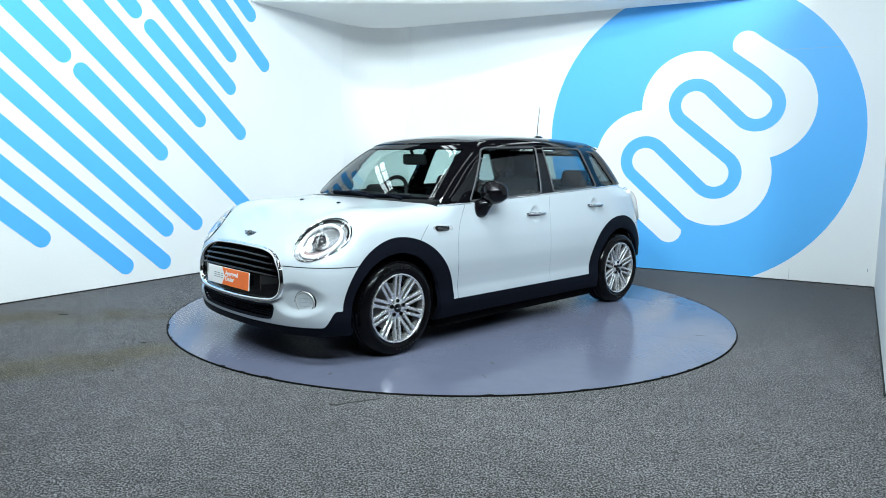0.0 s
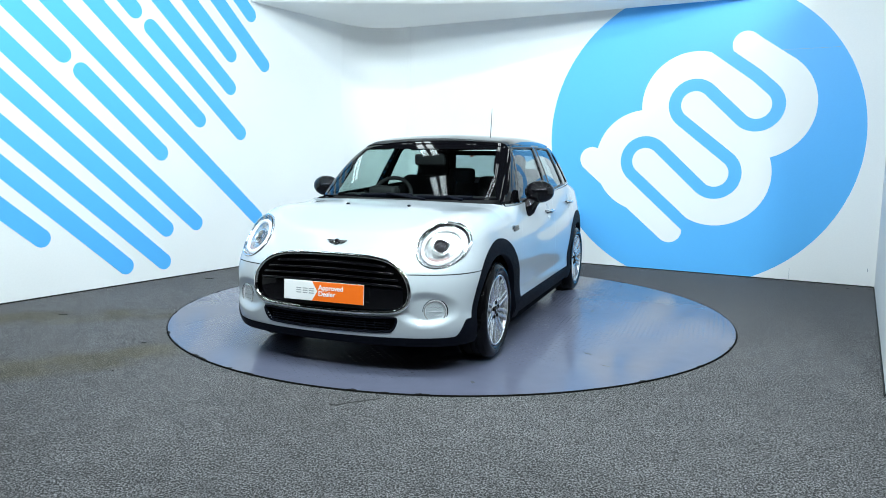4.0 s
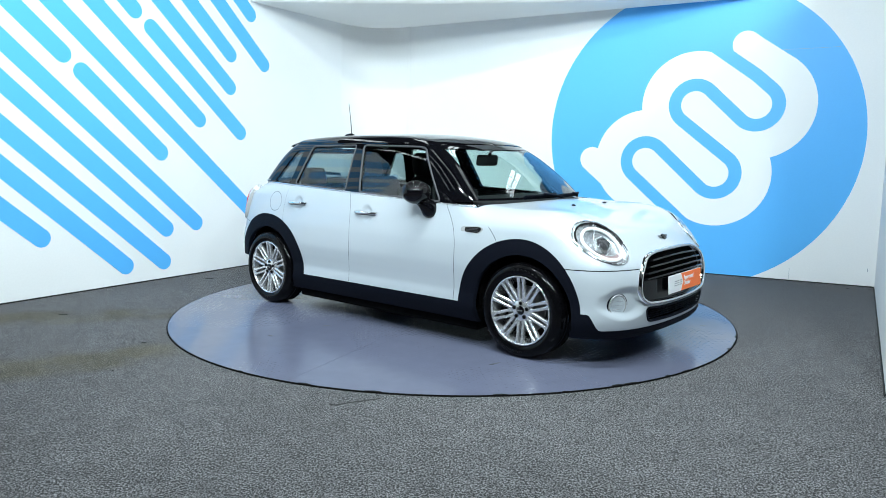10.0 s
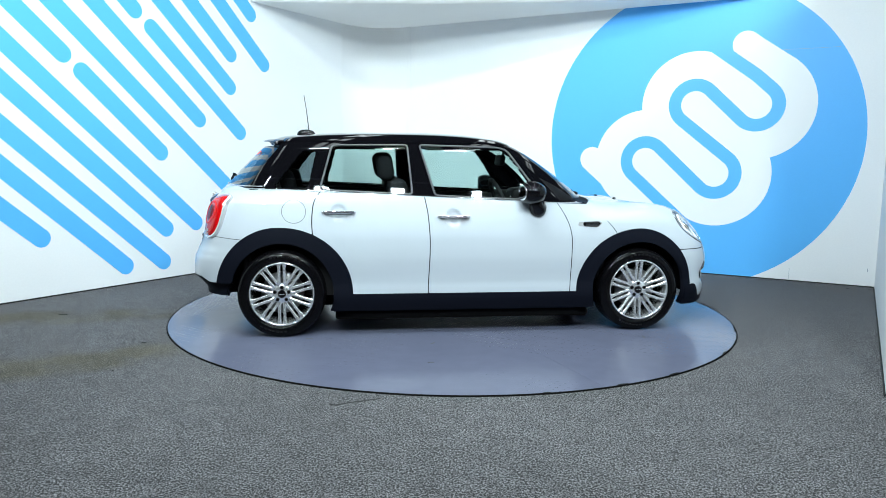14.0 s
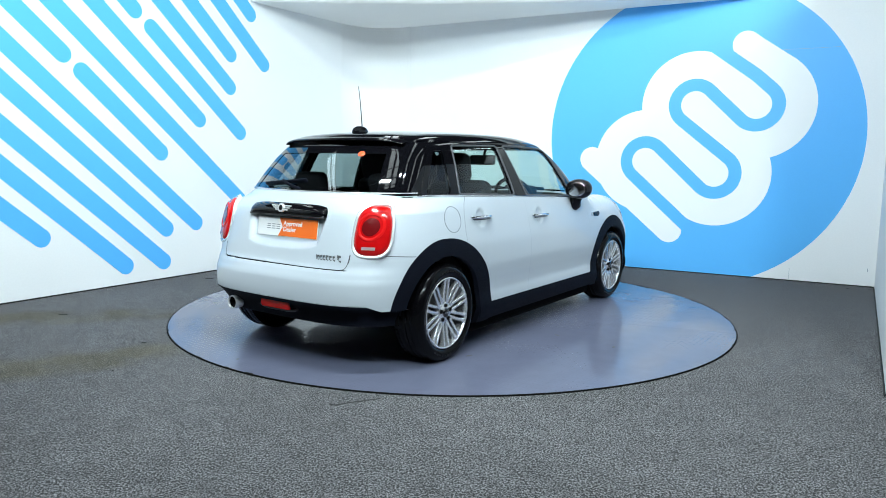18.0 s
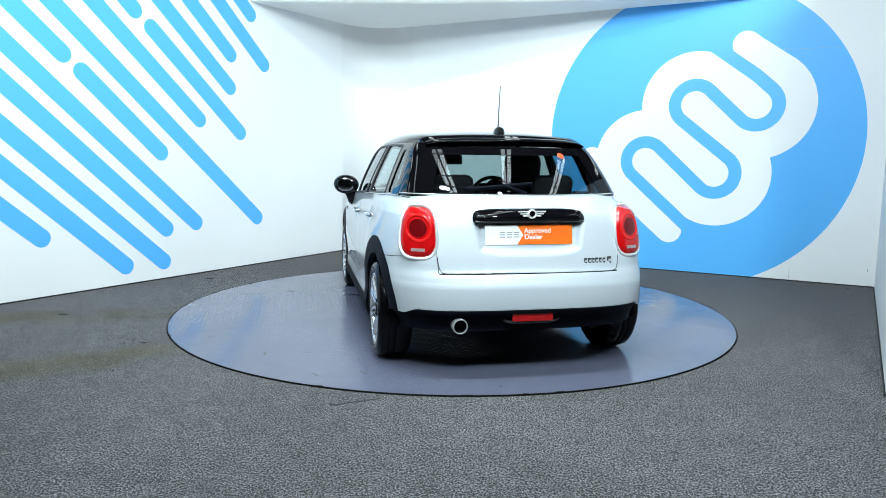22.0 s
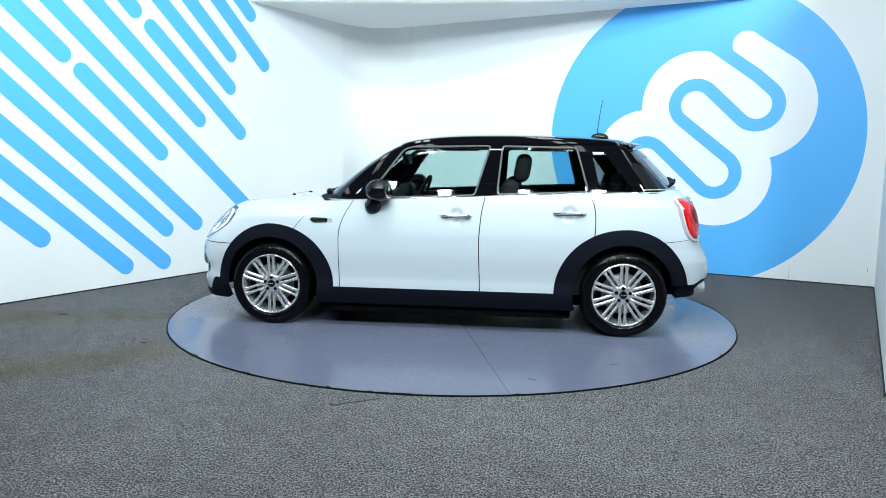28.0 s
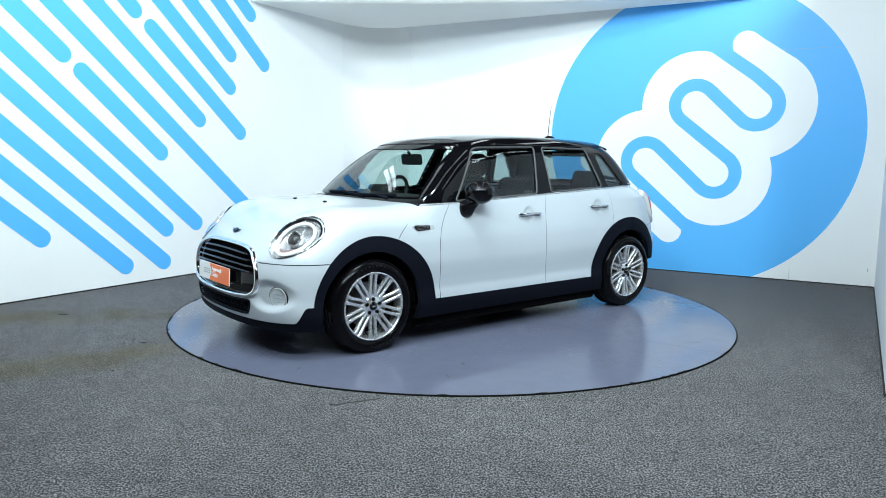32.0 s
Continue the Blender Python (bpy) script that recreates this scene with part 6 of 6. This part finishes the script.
q = on_front(lower, y, 0.322 + 0.02 * (y / 0.165) ** 6, -1)
q[:, 0] += 0.06
ribbon("fog_lamp_frame", q, normal(lower, q), 0.016, 0.010, M_SEAL, fog, "grey ledge")
# sticker on the rear glass
q = on_front(upper, np.array([-0.305]), np.array([1.265]), -1)[0]
n = normal(upper, q)
M_STICK = mat("orange_sticker", (0.85, 0.10, 0.03), 0.4)
st = lathe("glass_sticker", [(0.0004, 0.001), (0.024, 0.001), (0.024, 0.0)], 24, M_STICK, car, "round orange glass sticker", axis="z")
st.matrix_local = Matrix.Translation(q + n * 0.004) @ Vector(n).to_track_quat("Z", "Y").to_matrix().to_4x4()


# ---------------------------------------------------------------- cabin
def soft_box(name, size, m, material, parent, label="", bevel=0.03, segs=4):
    bm = box_bm(size, (0, 0, 0), bevel, segs)
    bmesh.ops.transform(bm, matrix=m, verts=bm.verts)
    return part(name, bm_mesh(name, bm, True), material, parent, label)


def seat(x, y, parent):
    s = new("front_seat")
    s.parent = parent
    s["label"] = "black cloth front seat"
    soft_box("cushion", (0.52, 0.50, 0.17), pose(x + 0.10, y, 0.50, 0, -8, 0), M_CLOTH, s, bevel=0.06)
    soft_box("backrest", (0.14, 0.50, 0.62), pose(x - 0.27, y, 0.79, 0, -18, 0), M_CLOTH, s, bevel=0.06)
    for dy in (-0.20, 0.20):
        soft_box("side_bolster", (0.10, 0.09, 0.46), pose(x - 0.16, y + dy, 0.78, 0, -18, 0), M_CLOTH, s, bevel=0.04)
    soft_box("headrest", (0.12, 0.28, 0.215), pose(x - 0.435, y, 1.178, 0, -10, 0), M_CLOTH, s, "padded headrest", bevel=0.058)
    for dy in (-0.06, 0.06):
        tube("headrest_post", ((x - 0.37, y + dy, 1.04), (x - 0.41, y + dy, 1.12)), 0.006, M_CHROME, s, n=8)


for y in (0.36, -0.36):
    seat(-0.12, y, car)
bench = new("rear_seat")
bench.parent = car
bench["label"] = "black cloth rear bench"
soft_box("cushion", (0.48, 1.22, 0.16), pose(-0.86, 0, 0.50, 0, -6, 0), M_CLOTH, bench, bevel=0.05)
for y in (0.31, -0.31):
    soft_box("backrest", (0.14, 0.60, 0.50), pose(-1.18, y, 0.76, 0, -22, 0), M_CLOTH, bench, bevel=0.05)
    soft_box("headrest", (0.10, 0.27, 0.17), pose(-1.27, y * 1.08, 1.060, 0, -15, 0), M_CLOTH, bench, "padded headrest", bevel=0.048)
part("parcel_shelf", bm_mesh("parcel_shelf", box_bm((0.34, 1.10, 0.02), (-1.47, 0, 0.975), 0.005)), M_CABIN, car)
# dashboard and wheel (right-hand drive)
dash = soft_box("dashboard", (0.42, 1.36, 0.26), pose(0.66, 0, 0.83, 0, 5, 0), M_CABIN, car, "dark dashboard", bevel=0.07)
soft_box("binnacle", (0.12, 0.24, 0.12), pose(0.46, -0.36, 0.965), M_CABIN, dash, bevel=0.04)
w = lathe("steering_wheel", [(0.172 + 0.016 * math.cos(a), 0.016 * math.sin(a)) for a in np.linspace(0, 2 * math.pi, 10)], 36, M_CABIN, car, "dark steering wheel", axis="x")
w.matrix_local = Matrix.Translation((0.33, -0.36, 0.925)) @ pose(0, 0, 0, 0, -24, 0)
part("wheel_hub", bm_mesh("wheel_hub", box_bm((0.05, 0.14, 0.11), (0, 0, -0.01), 0.02)), M_CABIN, w)
for a in (0, 180, 270):
    part("wheel_spoke", bm_mesh("wheel_spoke", box_bm((0.02, 0.15, 0.03), (0, 0.10, 0), 0.006)), M_CABIN, w).rotation_euler = (radians(a), 0, 0)
soft_box("rear_view_mirror", (0.040, 0.25, 0.085), pose(0.40, 0, 1.230, 0, 8, 0), M_CABIN, car, "dark rear-view mirror", bevel=0.019)
tube("mirror_stem", ((0.41, 0, 1.25), (0.45, 0, 1.325)), 0.012, M_CABIN, car, n=8)
soft_box("tunnel", (1.4, 0.24, 0.22), pose(0.1, 0, 0.36), M_CABIN, car, bevel=0.05)
for sign in (1, -1):
    x, z = grid(-1.45, 0.70, 0.28, 0.945, 30, 8)
    p = np.stack([x, np.full(x.shape, 0.735 * sign) - sign * 0.10 * np.clip((-x - 1.0) / 0.5, 0, 1), z + 0.03 * (-x - 0.0) * (z > 0.9)], -1)
    nor = np.zeros(p.shape)
    nor[..., 1] = -sign
    sheet("door_card", p, nor, M_CABIN, car, "dark inner door trim", rim=0.02)
# headlining under the roof
t = np.linspace(0, 1, 30)[:, None]
s = np.linspace(-1, 1, 20)[None, :]
y = 0.53 * s + 0 * t
x = -1.36 + 0.62 * y ** 2 + (1.70 - 0.62 * y ** 2) * t
p = on_top(upper, x, y)
p[..., 2] -= 0.035
nor = np.zeros(p.shape)
nor[..., 2] = -1
sheet("headlining", p, nor, M_LINING, car, "dark headlining", rim=0)


# ---------------------------------------------------------------- what turns
TURN = ((0.0, 225.4), (1.1, 225.4), (1.5, 226.05), (2.0, 228.45), (2.5, 232.2), (3.0, 237.55), (3.5, 243.5), (6.0, 273.4), (9.0, 309.0),
        (13.0, 356.4), (19.0, 427.1), (23.0, 474.45), (28.0, 533.75), (30.0, 557.2), (31.0, 568.75), (31.5, 574.25), (32.0, 579.0))
SEAT = Matrix.Translation((-0.019, -0.0444, 0))


def motions():
    rows = []
    for (t0, a0), (t1, a1) in zip(TURN, TURN[1:]):
        n = max(1, round((t1 - t0) / 1.0))
        rows += [(t0 + (t1 - t0) * k / n, a0 + (a1 - a0) * k / n) for k in range(n)]
    rows.append(TURN[-1])
    walk(turntable_thing, [(t, pose(0, 0, 0, 0, 0, a)) for t, a in rows])
    walk(car, [(t, pose(0, 0, 0, 0, 0, a) @ SEAT) for t, a in rows])


motions()
